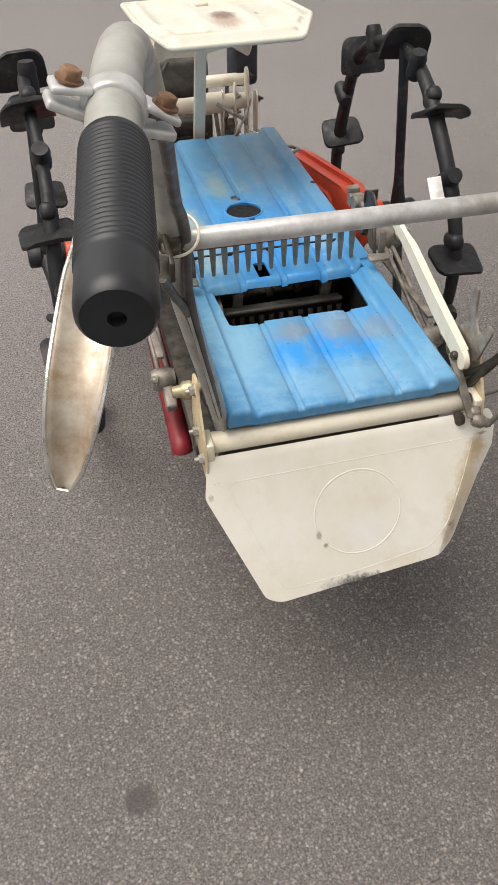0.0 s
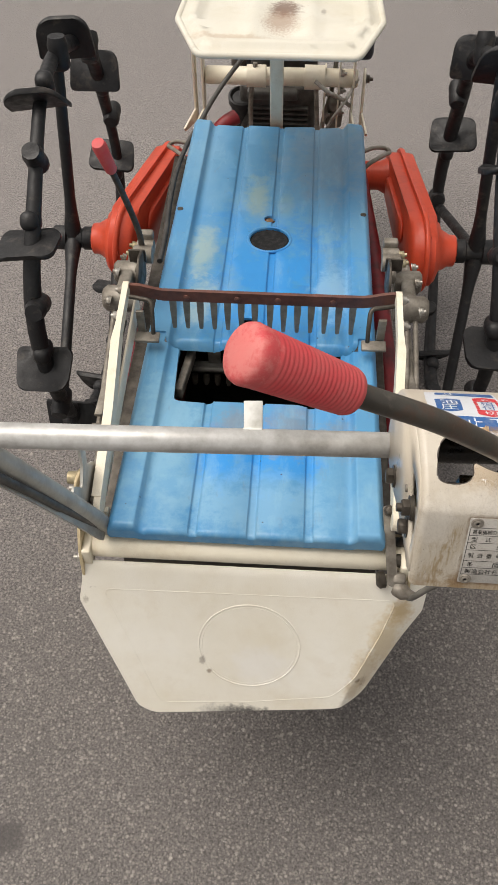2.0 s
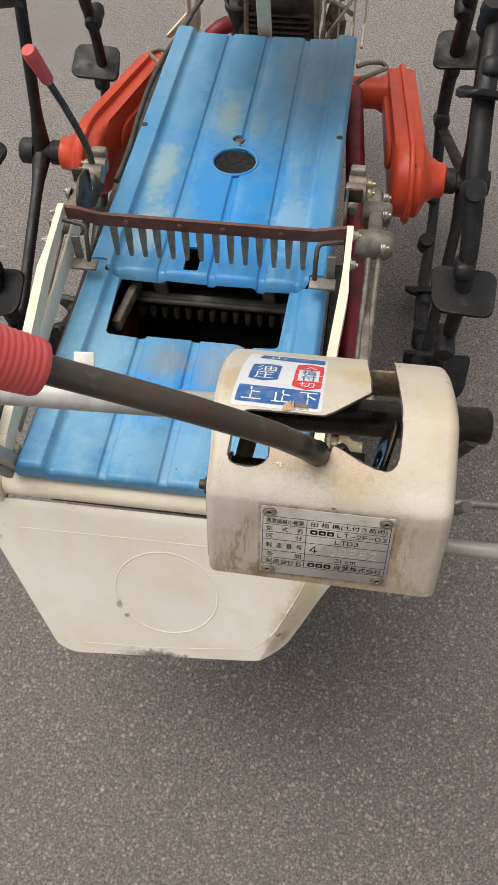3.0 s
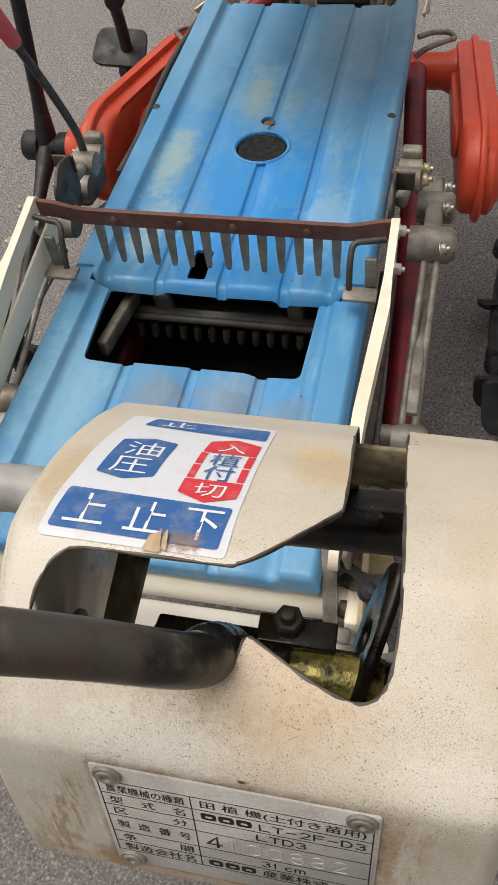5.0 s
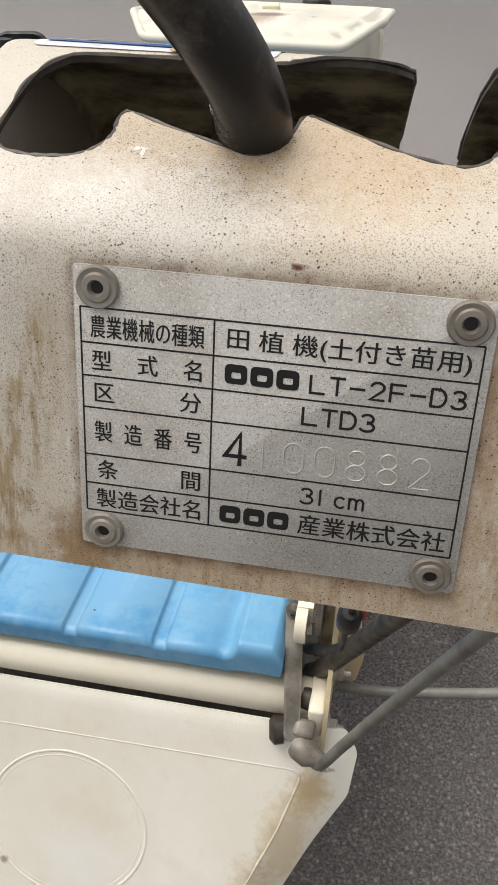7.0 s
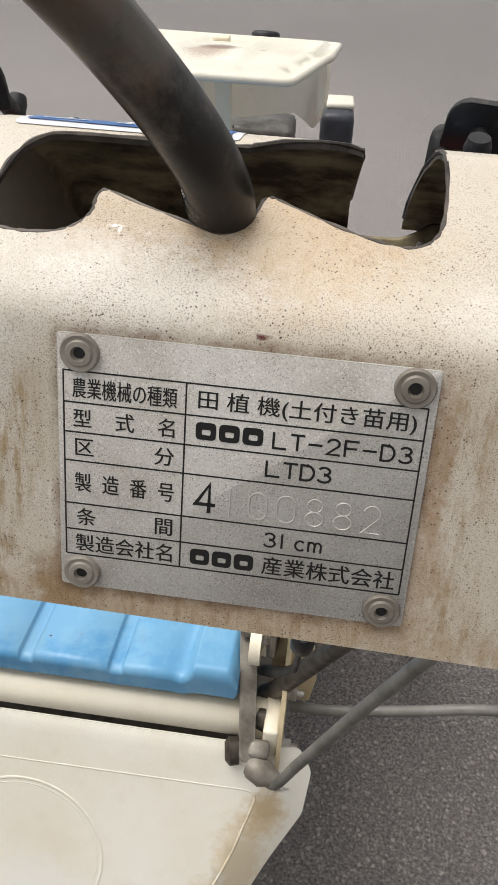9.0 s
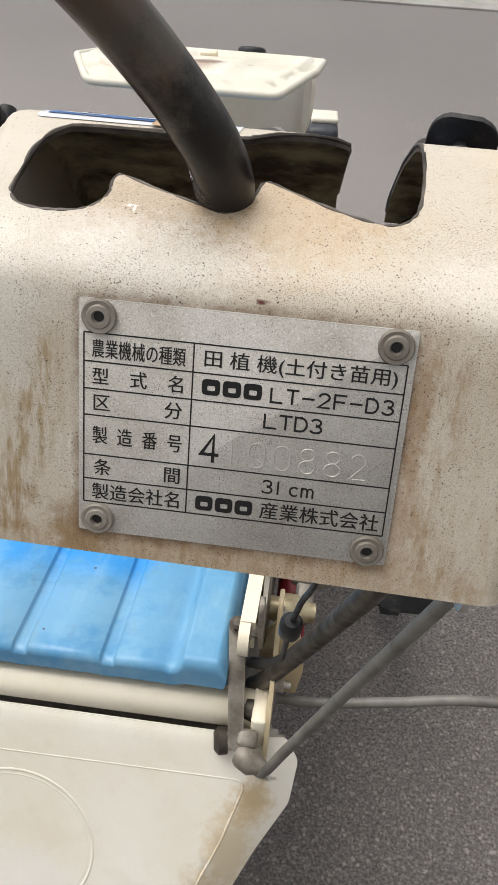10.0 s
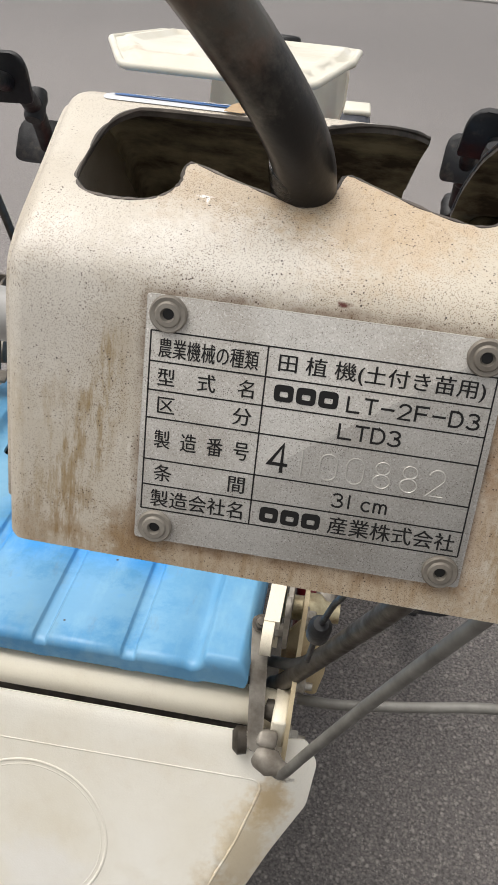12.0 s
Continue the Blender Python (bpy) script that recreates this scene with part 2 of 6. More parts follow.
m = Mat("weathered_blue_plastic", 0.40)
tone = m.mix(m.ramp(m.noise(4, 4), (0.38, 0.0), (0.66, 1.0)), rgb(86, 143, 180), rgb(66, 134, 182))
faded = m.mix(m.times(m.ramp(m.noise(7, 5, 0.6, (1.0, 0.5, 1.0)), (0.50, 0.0), (0.72, 1.0)), 0.5), tone, rgb(122, 166, 194))
for centre, radius, colour, amount, stretch in (
    ((-0.085, 0.850, 0.49), 0.075, rgb(108, 158, 190), 0.6, (1, 0.8, 0)),
    ((0.100, 0.830, 0.49), 0.070, rgb(104, 156, 190), 0.55, (1, 0.8, 0)),
    ((0.015, 0.905, 0.49), 0.060, rgb(36, 134, 204), 1.0, (1, 0.9, 0)),
    ((-0.035, 0.885, 0.49), 0.036, rgb(40, 136, 206), 0.95, (1, 0.7, 0)),
    ((0.055, 0.880, 0.49), 0.030, rgb(40, 136, 206), 0.85, (1, 0.8, 0)),
    ((0.085, 0.950, 0.49), 0.030, rgb(64, 138, 196), 0.6, (1, 0.8, 0)),
    ((-0.100, 0.930, 0.49), 0.050, rgb(122, 166, 190), 0.6, (1.2, 0.5, 0)),
    ((0.010, 0.815, 0.49), 0.060, rgb(122, 166, 194), 0.55, (0.6, 1.2, 0)),
    ((0.040, 0.930, 0.49), 0.040, rgb(120, 134, 146), 0.8, (1, 1, 0)),
    ((-0.020, 0.935, 0.49), 0.030, rgb(120, 132, 142), 0.8, (1, 1, 0)),
    ((0.090, 0.915, 0.49), 0.030, rgb(116, 136, 154), 0.7, (1, 1, 0)),
    ((0.010, 1.200, 0.45), 0.105, rgb(44, 132, 198), 0.95, (1, 0.6, 0)),
    ((-0.050, 1.330, 0.44), 0.050, rgb(54, 136, 196), 0.7, (1.2, 0.6, 0)),
    ((-0.025, 1.420, 0.43), 0.026, rgb(150, 166, 146), 0.60, (1.3, 0.4, 0)),
    ((0.020, 1.400, 0.43), 0.016, rgb(140, 164, 156), 0.40, (1.2, 0.4, 0)),
    ((-0.092, 1.270, 0.45), 0.024, rgb(156, 170, 150), 0.60, (1.2, 0.35, 0)),
    ((-0.088, 1.160, 0.46), 0.026, rgb(156, 174, 166), 0.6, (1.2, 0.45, 0)),
    ((0.085, 1.560, 0.42), 0.090, rgb(124, 150, 168), 0.6, (1.2, 0.6, 0)),
    ((0.090, 1.190, 0.46), 0.030, rgb(140, 176, 196), 0.6, (1.2, 0.5, 0)),
):
    faded = m.mix(m.times(m.spot(centre, radius, 1.0, 42, stretch, (0.22, 0.58)), amount), faded, colour)
smear = m.mix(m.times(m.ramp(m.noise(36, 7, 0.7, (1.0, 0.22, 1.0)), (0.54, 0.0), (0.66, 1.0)), 0.30), faded, rgb(134, 176, 198))
chalk = m.mix(m.times(m.ramp(m.noise(11, 6, 0.6, (1.2, 0.45, 1.0)), (0.56, 0.0), (0.72, 1.0)), 0.36), smear, rgb(136, 160, 162))
scuff = m.mix(m.times(m.ramp(m.noise(90, 6, 0.7, (1.0, 0.3, 1.0)), (0.60, 0.0), (0.75, 1.0)), 0.35), chalk, rgb(112, 122, 130))
nick = m.mix(m.times(m.ramp(m.cells(70), (0.05, 1.0), (0.09, 0.0)), m.ramp(m.noise(16, 2), (0.56, 0.0), (0.60, 1.0))), scuff, rgb(60, 58, 56))
m.colour(nick).rough(m.ramp(m.noise(30, 4), (0.3, 0.32), (0.8, 0.55)))
m.bump(m.noise(220, 4, 0.5, (0.25, 1, 1)), 0.15, 0.0008)
BLUE = m.m

m = Mat("orange_red_cast_paint", 0.40)
m.colour(m.mix(m.times(m.ramp(m.noise(34, 6, 0.65), (0.50, 0.0), (0.75, 1.0)), 0.5), rgb(208, 76, 48), rgb(156, 52, 34)))
m.bump(m.noise(160, 4), 0.18, 0.001)
ORANGE = m.m

m = Mat("dull_red_paint", 0.5)
m.colour(m.mix(m.ramp(m.noise(30, 5), (0.4, 0.0), (0.7, 1.0)), rgb(126, 26, 34), rgb(74, 22, 24)))
RED_FRAME = m.m

m = Mat("ribbed_red_rubber", 0.62)
m.colour(m.mix(m.ramp(m.noise(40, 5), (0.35, 0.0), (0.75, 1.0)), rgb(200, 62, 68), rgb(190, 100, 96)))
m.bump(m.noise(300, 4), 0.15, 0.0006)
RED_GRIP = m.m

m = Mat("worn_red_rubber", 0.6)
t2 = m.mix(m.ramp(m.noise(60, 6, 0.65), (0.35, 0.0), (0.75, 1.0)), rgb(200, 62, 68), rgb(186, 92, 90))
m.colour(m.mix(m.times(m.spot((0.019, 0.534, 1.052), 0.015, 0.9, 260), 0.5), t2, rgb(210, 140, 132)))
m.bump(m.noise(420, 5), 0.3, 0.0008)
RED_GRIP_WORN = m.m

m = Mat("black_rubber", 0.6)
m.colour(m.mix(m.times(m.ramp(m.noise(45, 6, 0.65), (0.55, 0.0), (0.70, 1.0)), 0.34), rgb(17, 17, 19), rgb(96, 86, 76)))
m.rough(m.ramp(m.noise(60, 5), (0.3, 0.38), (0.75, 0.75)))
m.bump(m.noise(110, 5, 0.6), 0.35, 0.002)
BLACK = m.m
m = Mat("dusty_plug_rubber", 0.8, 0.0, 0.2)
m.colour(m.mix(m.ramp(m.noise(140, 6, 0.7), (0.45, 0.0), (0.75, 1.0)), rgb(30, 30, 31), rgb(58, 57, 56)))
m.bump(m.noise(120, 4), 0.3, 0.001)
PLUG = m.m

m = Mat("black_ribbed_grip", 0.42)
m.colour(m.mix(m.ramp(m.noise(30, 5), (0.4, 0.0), (0.8, 1.0)), rgb(25, 27, 30), rgb(44, 47, 51)))
m.bump(m.noise(260, 3), 0.12, 0.0006)
BLACK_GRIP = m.m

m = Mat("dark_steel_tube", 0.34, 0.2)
t2 = m.mix(m.ramp(m.noise(22, 5, 0.6), (0.40, 0.0), (0.70, 1.0)), rgb(74, 70, 63), rgb(44, 41, 37))
t2 = m.mix(m.times(m.ramp(m.noise(80, 6, 0.7), (0.58, 0.0), (0.74, 1.0)), 0.5), t2, rgb(122, 112, 102))
t2 = m.mix(m.times(m.ramp(m.noise(55, 5, 0.7), (0.46, 0.0), (0.66, 1.0)), 0.6), t2, rgb(88, 60, 44))
m.colour(m.mix(m.times(m.spot((0.1600, 0.5850, 0.912), 0.024, 0.8, 160), 0.9), t2, rgb(18, 16, 15)))
m.bump(m.noise(260, 5), 0.25, 0.0006)
LEVER_STEEL = m.m

m = Mat("oily_black_steel", 0.25, 0.3)
m.colour(m.mix(m.ramp(m.noise(60, 6, 0.65), (0.42, 0.0), (0.70, 1.0)), rgb(13, 11, 10), rgb(48, 40, 28)))
m.rough(m.ramp(m.noise(90, 4), (0.35, 0.16), (0.75, 0.6)))
m.bump(m.noise(170, 5, 0.7), 0.3, 0.0008)
OILY = m.m

m = Mat("wet_oily_steel", 0.12, 0.55)
m.colour(m.mix(m.ramp(m.noise(170, 6, 0.65), (0.40, 0.0), (0.64, 1.0)), rgb(150, 138, 74), rgb(18, 14, 10)))
m.rough(m.ramp(m.noise(120, 4), (0.35, 0.08), (0.75, 0.4)))
m.bump(m.noise(300, 5, 0.7), 0.5, 0.0008)
WET_OIL = m.m

m = Mat("glossy_black_tape", 0.25, 0.0, 0.6)
m.colour(m.mix(m.ramp(m.noise(220, 5, 0.6), (0.45, 0.0), (0.7, 1.0)), rgb(7, 6, 6), rgb(26, 20, 16)))
m.rough(m.ramp(m.noise(140, 4), (0.35, 0.12), (0.75, 0.42)))
m.bump(m.noise(420, 5, 0.6, (0.6, 0.6, 1.6)), 0.9, 0.0010)
BITUMEN = m.m

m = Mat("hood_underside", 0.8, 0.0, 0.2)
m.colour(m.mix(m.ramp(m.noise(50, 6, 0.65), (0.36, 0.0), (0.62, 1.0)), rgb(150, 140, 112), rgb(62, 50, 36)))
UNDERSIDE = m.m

FILTER = grimy_metal("blue_grey_filter_plastic", rgb(52, 56, 66), rgb(30, 31, 36), 0.0, 0.5, 30)
GATE_EDGE = grimy_metal("rubbed_gate_edge", rgb(96, 88, 80), rgb(26, 22, 20), 0.2, 0.5, 110)
SILVER = grimy_metal("silver_painted_tube", rgb(202, 202, 200), rgb(158, 156, 152), 0.35, 0.42, 50)
GREY_TUBE = grimy_metal("grey_painted_tube", rgb(176, 175, 168), rgb(140, 138, 132), 0.2, 0.4, 30)
ZINC = grimy_metal("zinc_plated_steel", rgb(186, 183, 176), rgb(116, 106, 92), 0.6, 0.4, 70)
STEEL_DARK = grimy_metal("grimy_dark_steel", rgb(88, 82, 74), rgb(44, 38, 32), 0.5, 0.5, 60)
ALU = grimy_metal("dull_cast_aluminium", rgb(150, 144, 134), rgb(92, 84, 74), 0.4, 0.55, 45)
RUST = grimy_metal("rusty_bolt", rgb(142, 112, 86), rgb(84, 56, 40), 0.3, 0.7, 90)
COMB_STRIP = grimy_metal("brown_comb_strip", rgb(112, 72, 60), rgb(72, 48, 42), 0.1, 0.5, 50)
COMB_TEETH = grimy_metal("grey_comb_teeth", rgb(126, 124, 116), rgb(92, 90, 84), 0.2, 0.55, 60)
BRASS = grimy_metal("yellow_zinc_nut", rgb(186, 176, 146), rgb(120, 104, 76), 0.6, 0.4, 80)
ENGINE = grimy_metal("dusty_engine_grey", rgb(98, 96, 92), rgb(54, 50, 46), 0.3, 0.55, 30)
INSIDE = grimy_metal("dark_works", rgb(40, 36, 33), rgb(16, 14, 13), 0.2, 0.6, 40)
CABLE = grimy_metal("grey_cable_sheath", rgb(112, 110, 104), rgb(80, 77, 72), 0.0, 0.5, 40)
CABLE_DARK = grimy_metal("dark_cable_sheath", rgb(74, 72, 68), rgb(48, 46, 44), 0.0, 0.5, 40)
TIE = Mat("white_nylon_tie", 0.45).colour(rgb(226, 220, 200)).m
TAG = Mat("white_tape", 0.6)
TAG.colour(TAG.mix(TAG.ramp(TAG.noise(60, 4), (0.4, 0.0), (0.7, 1.0)), rgb(232, 232, 228), rgb(190, 188, 180)))
TAG = TAG.m

m = Mat("stamped_aluminium_plate", 0.75, 0.15)
al = m.mix(m.ramp(m.noise(60, 6, 0.6), (0.4, 0.0), (0.7, 1.0)), rgb(186, 183, 177), rgb(166, 161, 153))
al = m.mix(m.times(m.times(m.ramp(m.cells(2300), (0.17, 1.0), (0.28, 0.0)), m.ramp(m.noise(210, 4), (0.40, 0.1), (0.62, 1.0))), 0.8), al, rgb(66, 56, 46))
al = m.mix(m.times(m.ramp(m.noise(3200, 2, 0.6), (0.52, 0.0), (0.68, 1.0)), 0.5), al, rgb(120, 114, 106))
al = m.mix(m.times(m.ramp(m.noise(2700, 2, 0.6), (0.56, 0.0), (0.70, 1.0)), 0.6), al, rgb(216, 214, 210))
m.colour(al).rough(m.ramp(m.noise(120, 4), (0.3, 0.7), (0.8, 0.85)))
m.bump(m.noise(1500, 2), 0.1, 0.0003)
PLATE = m.m
INK = Mat("black_ink", 0.5).colour(rgb(10, 9, 9)).m
STAMP = Mat("pressed_metal", 0.45, 0.25).colour(rgb(190, 187, 180)).m


def decal(name, base):
    """Printed sticker, dulled and scuffed at one edge."""
    m = Mat(name, 0.4)
    tone = m.mix(m.times(m.ramp(m.noise(160, 6, 0.65), (0.50, 0.0), (0.75, 1.0)), 0.35), base, rgb(176, 172, 162))
    tone = m.mix(m.times(m.spot((0.1520, 0.6115, 0.909), 0.0042, 0.8, 500, (0.7, 1, 1)), 0.8), tone, rgb(130, 104, 74))
    m.colour(tone).rough(m.ramp(m.noise(90, 4), (0.3, 0.3), (0.8, 0.6)))
    return m.m


DECAL_WHITE = decal("white_decal", rgb(204, 207, 212))
DECAL_BLUE = decal("blue_decal", rgb(36, 88, 148))
DECAL_RED = decal("red_decal", rgb(200, 44, 54))
TORN = decal("torn_brown_backing", rgb(168, 140, 104))
DECAL_INK = decal("white_decal_letter", rgb(214, 218, 222))
SPOON = grimy_metal("worn_bright_lever", rgb(204, 196, 182), rgb(148, 120, 88), 0.3, 0.4, 60)
SPOON_EDGE = grimy_metal("bright_lever_rim", rgb(216, 216, 212), rgb(176, 172, 164), 0.8, 0.3, 60)

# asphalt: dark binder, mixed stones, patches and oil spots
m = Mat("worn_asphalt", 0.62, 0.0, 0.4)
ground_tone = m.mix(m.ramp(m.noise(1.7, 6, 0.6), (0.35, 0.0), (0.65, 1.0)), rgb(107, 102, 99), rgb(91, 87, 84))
# brighter light on the far and left ground is painted into the tone
far_lit = m.spot((0.0, 4.8, 0.0), 3.5, 0.2, 1.5, (0.25, 1, 0))
ground_tone = m.mix(m.times(far_lit, 0.5), ground_tone, rgb(140, 137, 138))
left_lit = m.spot((-1.1, 2.7, 0.0), 1.7, 0.2, 1.5, (0.6, 1, 0))
ground_tone = m.mix(m.times(left_lit, 0.75), ground_tone, rgb(152, 147, 145))
ground_tone = m.mix(m.ramp(m.noise(280, 4, 0.7), (0.42, 0.0), (0.60, 1.0)), ground_tone, rgb(66, 62, 60))
grit = m.mix(m.cells(260, out="Color"), rgb(66, 62, 60), rgb(146, 138, 132))
ground_tone = m.mix(m.times(m.ramp(m.cells(260), (0.30, 1.0), (0.50, 0.0)), 0.55), ground_tone, grit)
stone_tone = m.mix(m.cells(150, out="Color"), rgb(96, 90, 87), rgb(166, 159, 152))
stones = m.times(m.ramp(m.cells(150), (0.22, 1.0), (0.44, 0.0)), m.ramp(m.noise(50, 3), (0.40, 0.0), (0.56, 1.0)))
ground_tone = m.mix(m.times(stones, 0.6), ground_tone, stone_tone)
chip = m.times(m.ramp(m.cells(330), (0.20, 1.0), (0.36, 0.0)), m.ramp(m.noise(150, 2), (0.54, 0.0), (0.64, 1.0)))
ground_tone = m.mix(m.times(chip, 0.42), ground_tone, rgb(178, 172, 165))
rag = m.times(m.times(m.noise(420, 3, 0.6), 0.5, "SUBTRACT"), 0.55)
big = m.times(m.ramp(m.times(m.cells(70), rag, "ADD"), (0.16, 1.0), (0.25, 0.0)), m.ramp(m.noise(36, 2), (0.52, 0.0), (0.58, 1.0)))
ground_tone = m.mix(m.times(big, 0.42), ground_tone, rgb(168, 162, 154))
pits = m.times(m.ramp(m.cells(120), (0.16, 1.0), (0.30, 0.0)), m.ramp(m.noise(90, 2), (0.50, 1.0), (0.58, 0.0)))
ground_tone = m.mix(m.times(pits, 0.5), ground_tone, rgb(54, 50, 49))
ground_tone = m.mix(m.times(m.spot((-0.323, 0.572, 0), 0.026, 0.30, 70, (1, 1, 0), (0.34, 0.5)), 0.72), ground_tone, rgb(58, 54, 53))
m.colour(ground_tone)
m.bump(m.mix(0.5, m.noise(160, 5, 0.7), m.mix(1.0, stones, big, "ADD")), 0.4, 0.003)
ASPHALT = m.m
m = Mat("pale_concrete_strip", 0.85)
m.colour(m.mix(m.ramp(m.noise(6, 6), (0.35, 0.0), (0.7, 1.0)), rgb(150, 147, 143), rgb(128, 125, 122)))
m.bump(m.noise(120, 5), 0.3, 0.003)
CONCRETE = m.m


# ---- building tools ----
def part(name, bm, material, parent=None, label="", smooth=46, outward=None):
    """Link a bmesh as one mesh object under a thing or a part."""
    bmesh.ops.recalc_face_normals(bm, faces=bm.faces)
    if outward and sum(f.normal.dot(Vector(outward)) * f.calc_area() for f in bm.faces) < 0:
        bmesh.ops.reverse_faces(bm, faces=bm.faces)
    me = bpy.data.meshes.new(name)
    bm.to_mesh(me)
    bm.free()
    me.materials.append(material)
    if smooth:
        me.shade_smooth()
        me.set_sharp_from_angle(angle=radians(smooth))
    ob = new(name, me)
    if parent:
        ob.parent = parent
        if parent.type == "EMPTY":
            ob.matrix_parent_inverse = Matrix.Translation(parent.location).inverted()
    if label:
        tagged(ob, label)
    return ob


def V(*a):
    return Vector(a if len(a) == 3 else a[0])


def frame_of(d):
    """Two unit vectors across the direction d."""
    d = V(d).normalized()
    a = d.cross(V(0, 0, 1) if abs(d.z) < 0.9 else V(0, 1, 0)).normalized()
    return a, d.cross(a).normalized()


def box(bm, c, size, turn=None, bevel=0.0, seg=2):
    """A box with its edges rounded; turn: degrees about x, y, z."""
    m = Matrix.Translation(c) @ (pose(0, 0, 0, *turn) if turn else Matrix()) @ Matrix.Diagonal((*size, 1))
    made = bmesh.ops.create_cube(bm, size=1.0, matrix=m)
    if bevel:
        edges = list({e for v in made["verts"] for e in v.link_edges})
        bmesh.ops.bevel(bm, geom=edges, offset=bevel, segments=seg, profile=0.5, affect="EDGES", clamp_overlap=True)
    return bm


def lathe(bm, p0, d, prof, seg=24):
    """A turned shape: rows of (distance along d, radius), capped."""
    d = V(d).normalized()
    a, b = frame_of(d)
    rings = []
    for s, r in prof:
        rings.append([bm.verts.new(V(p0) + d * s + (a * math.cos(2 * math.pi * k / seg) + b * math.sin(2 * math.pi * k / seg)) * r) for k in range(seg)])
    for r0, r1 in zip(rings, rings[1:]):
        for k in range(seg):
            bm.faces.new((r0[k], r0[(k + 1) % seg], r1[(k + 1) % seg], r1[k]))
    bm.faces.new(rings[0][::-1])
    bm.faces.new(rings[-1])
    return bm


def rod(bm, p0, p1, r, seg=16, r1=None, edge=0.0):
    p0, p1 = V(p0), V(p1)
    length = (p1 - p0).length
    r1 = r if r1 is None else r1
    e = edge or min(r, r1) * 0.15
    return lathe(bm, p0, p1 - p0, [(0, r - e), (e, r), (length - e, r1), (length, r1 - e)], seg)


def hexbolt(bm, p, d, r=0.006, h=0.005, stub=0.004):
    """A bolt head with its washer and a stub of thread."""
    d = V(d).normalized()
    lathe(bm, p, d, [(0, r * 1.35), (h * 0.25, r * 1.35)], 18)
    lathe(bm, V(p) + d * h * 0.25, d, [(0, r), (h * 0.85, r), (h, r * 0.85)], 6)
    if stub:
        lathe(bm, V(p) + d * h, d, [(0, r * 0.5), (stub, r * 0.45)], 10)
    return bm


def curve(points, n=8):
    """Points of a smooth line through the given ones."""
    p = [V(q) for q in points]
    p = [2 * p[0] - p[1]] + p + [2 * p[-1] - p[-2]]
    out = []
    for i in range(1, len(p) - 2):
        for k in range(n):
            t = k / n
            out.append(0.5 * (2 * p[i] + (p[i + 1] - p[i - 1]) * t + (2 * p[i - 1] - 5 * p[i] + 4 * p[i + 1] - p[i + 2]) * t * t + (3 * p[i] - p[i - 1] - 3 * p[i + 1] + p[i + 2]) * t**3))
    return out + [p[-2]]


def tube(bm, points, r, n=8, seg=14, radii=None, smooth=True):
    """A round bar along a smooth line; radii: one a point of the fine line, or a function of 0..1."""
    line = curve(points, n) if smooth else [V(q) for q in points]
    a, _ = frame_of(line[1] - line[0])
    rings = []
    for i, q in enumerate(line):
        d = (line[min(i + 1, len(line) - 1)] - line[max(i - 1, 0)]).normalized()
        a = (a - d * a.dot(d)).normalized()
        b = d.cross(a)
        rr = radii(i / (len(line) - 1)) if radii else r
        rings.append([bm.verts.new(q + (a * math.cos(2 * math.pi * k / seg) + b * math.sin(2 * math.pi * k / seg)) * rr) for k in range(seg)])
    for r0, r1 in zip(rings, rings[1:]):
        for k in range(seg):
            bm.faces.new((r0[k], r0[(k + 1) % seg], r1[(k + 1) % seg], r1[k]))
    bm.faces.new(rings[0][::-1])
    bm.faces.new(rings[-1])
    return bm


def rounded(points, r, n=4):
    """A closed 2D outline with its corners rounded."""
    out = []
    for i, q in enumerate(points):
        p, s = Vector(points[i - 1]), Vector(points[(i + 1) % len(points)])
        q = Vector(q)
        rr = r[i] if isinstance(r, (list, tuple)) else r
        a, b = (p - q), (s - q)
        rr = min(rr, a.length * 0.45, b.length * 0.45)
        if rr <= 0:
            out.append(q)
            continue
        a, b = q + a.normalized() * rr, q + b.normalized() * rr
        for k in range(n + 1):
            t = k / n
            out.append(a * (1 - t) ** 2 + q * 2 * t * (1 - t) + b * t * t)
    return out


def slab(bm, outline, place, thick, bevel=0.0):
    """A plate: a 2D outline laid by place(u, v, w), from w = 0 to thick."""
    lo = [bm.verts.new(place(q[0], q[1], 0)) for q in outline]
    hi = [bm.verts.new(place(q[0], q[1], thick)) for q in outline]
    n = len(lo)
    caps = [bm.faces.new(lo[::-1]), bm.faces.new(hi)]
    for k in range(n):
        bm.faces.new((lo[k], lo[(k + 1) % n], hi[(k + 1) % n], hi[k]))
    if bevel:
        bmesh.ops.bevel(bm, geom=[e for f in caps for e in f.edges], offset=bevel, segments=1, profile=0.5, affect="EDGES", clamp_overlap=True)
    return bm


def in_yz(x):
    return lambda u, v, w: V(x + w, u, v)


def fill(bm, loops):
    """A flat sheet in 2D bounded by closed loops (the first outside, the others holes)."""
    edges = []
    for loop in loops:
        vs = [bm.verts.new((q[0], q[1], 0)) for q in loop]
        edges += [bm.edges.new((vs[k], vs[(k + 1) % len(vs)])) for k in range(len(vs))]
    bmesh.ops.triangle_fill(bm, use_beauty=True, use_dissolve=False, edges=edges, normal=(0, 0, 1))
    return bm


def cut(bm, axis, values):
    """Cut a flat sheet along lines x or y = value, so that it can be bent."""
    for v in values:
        co, no = ((v, 0, 0), (1, 0, 0)) if axis == "x" else ((0, v, 0), (0, 1, 0))
        bmesh.ops.bisect_plane(bm, geom=bm.verts[:] + bm.edges[:] + bm.faces[:], plane_co=co, plane_no=no, dist=1e-6)
    return bm


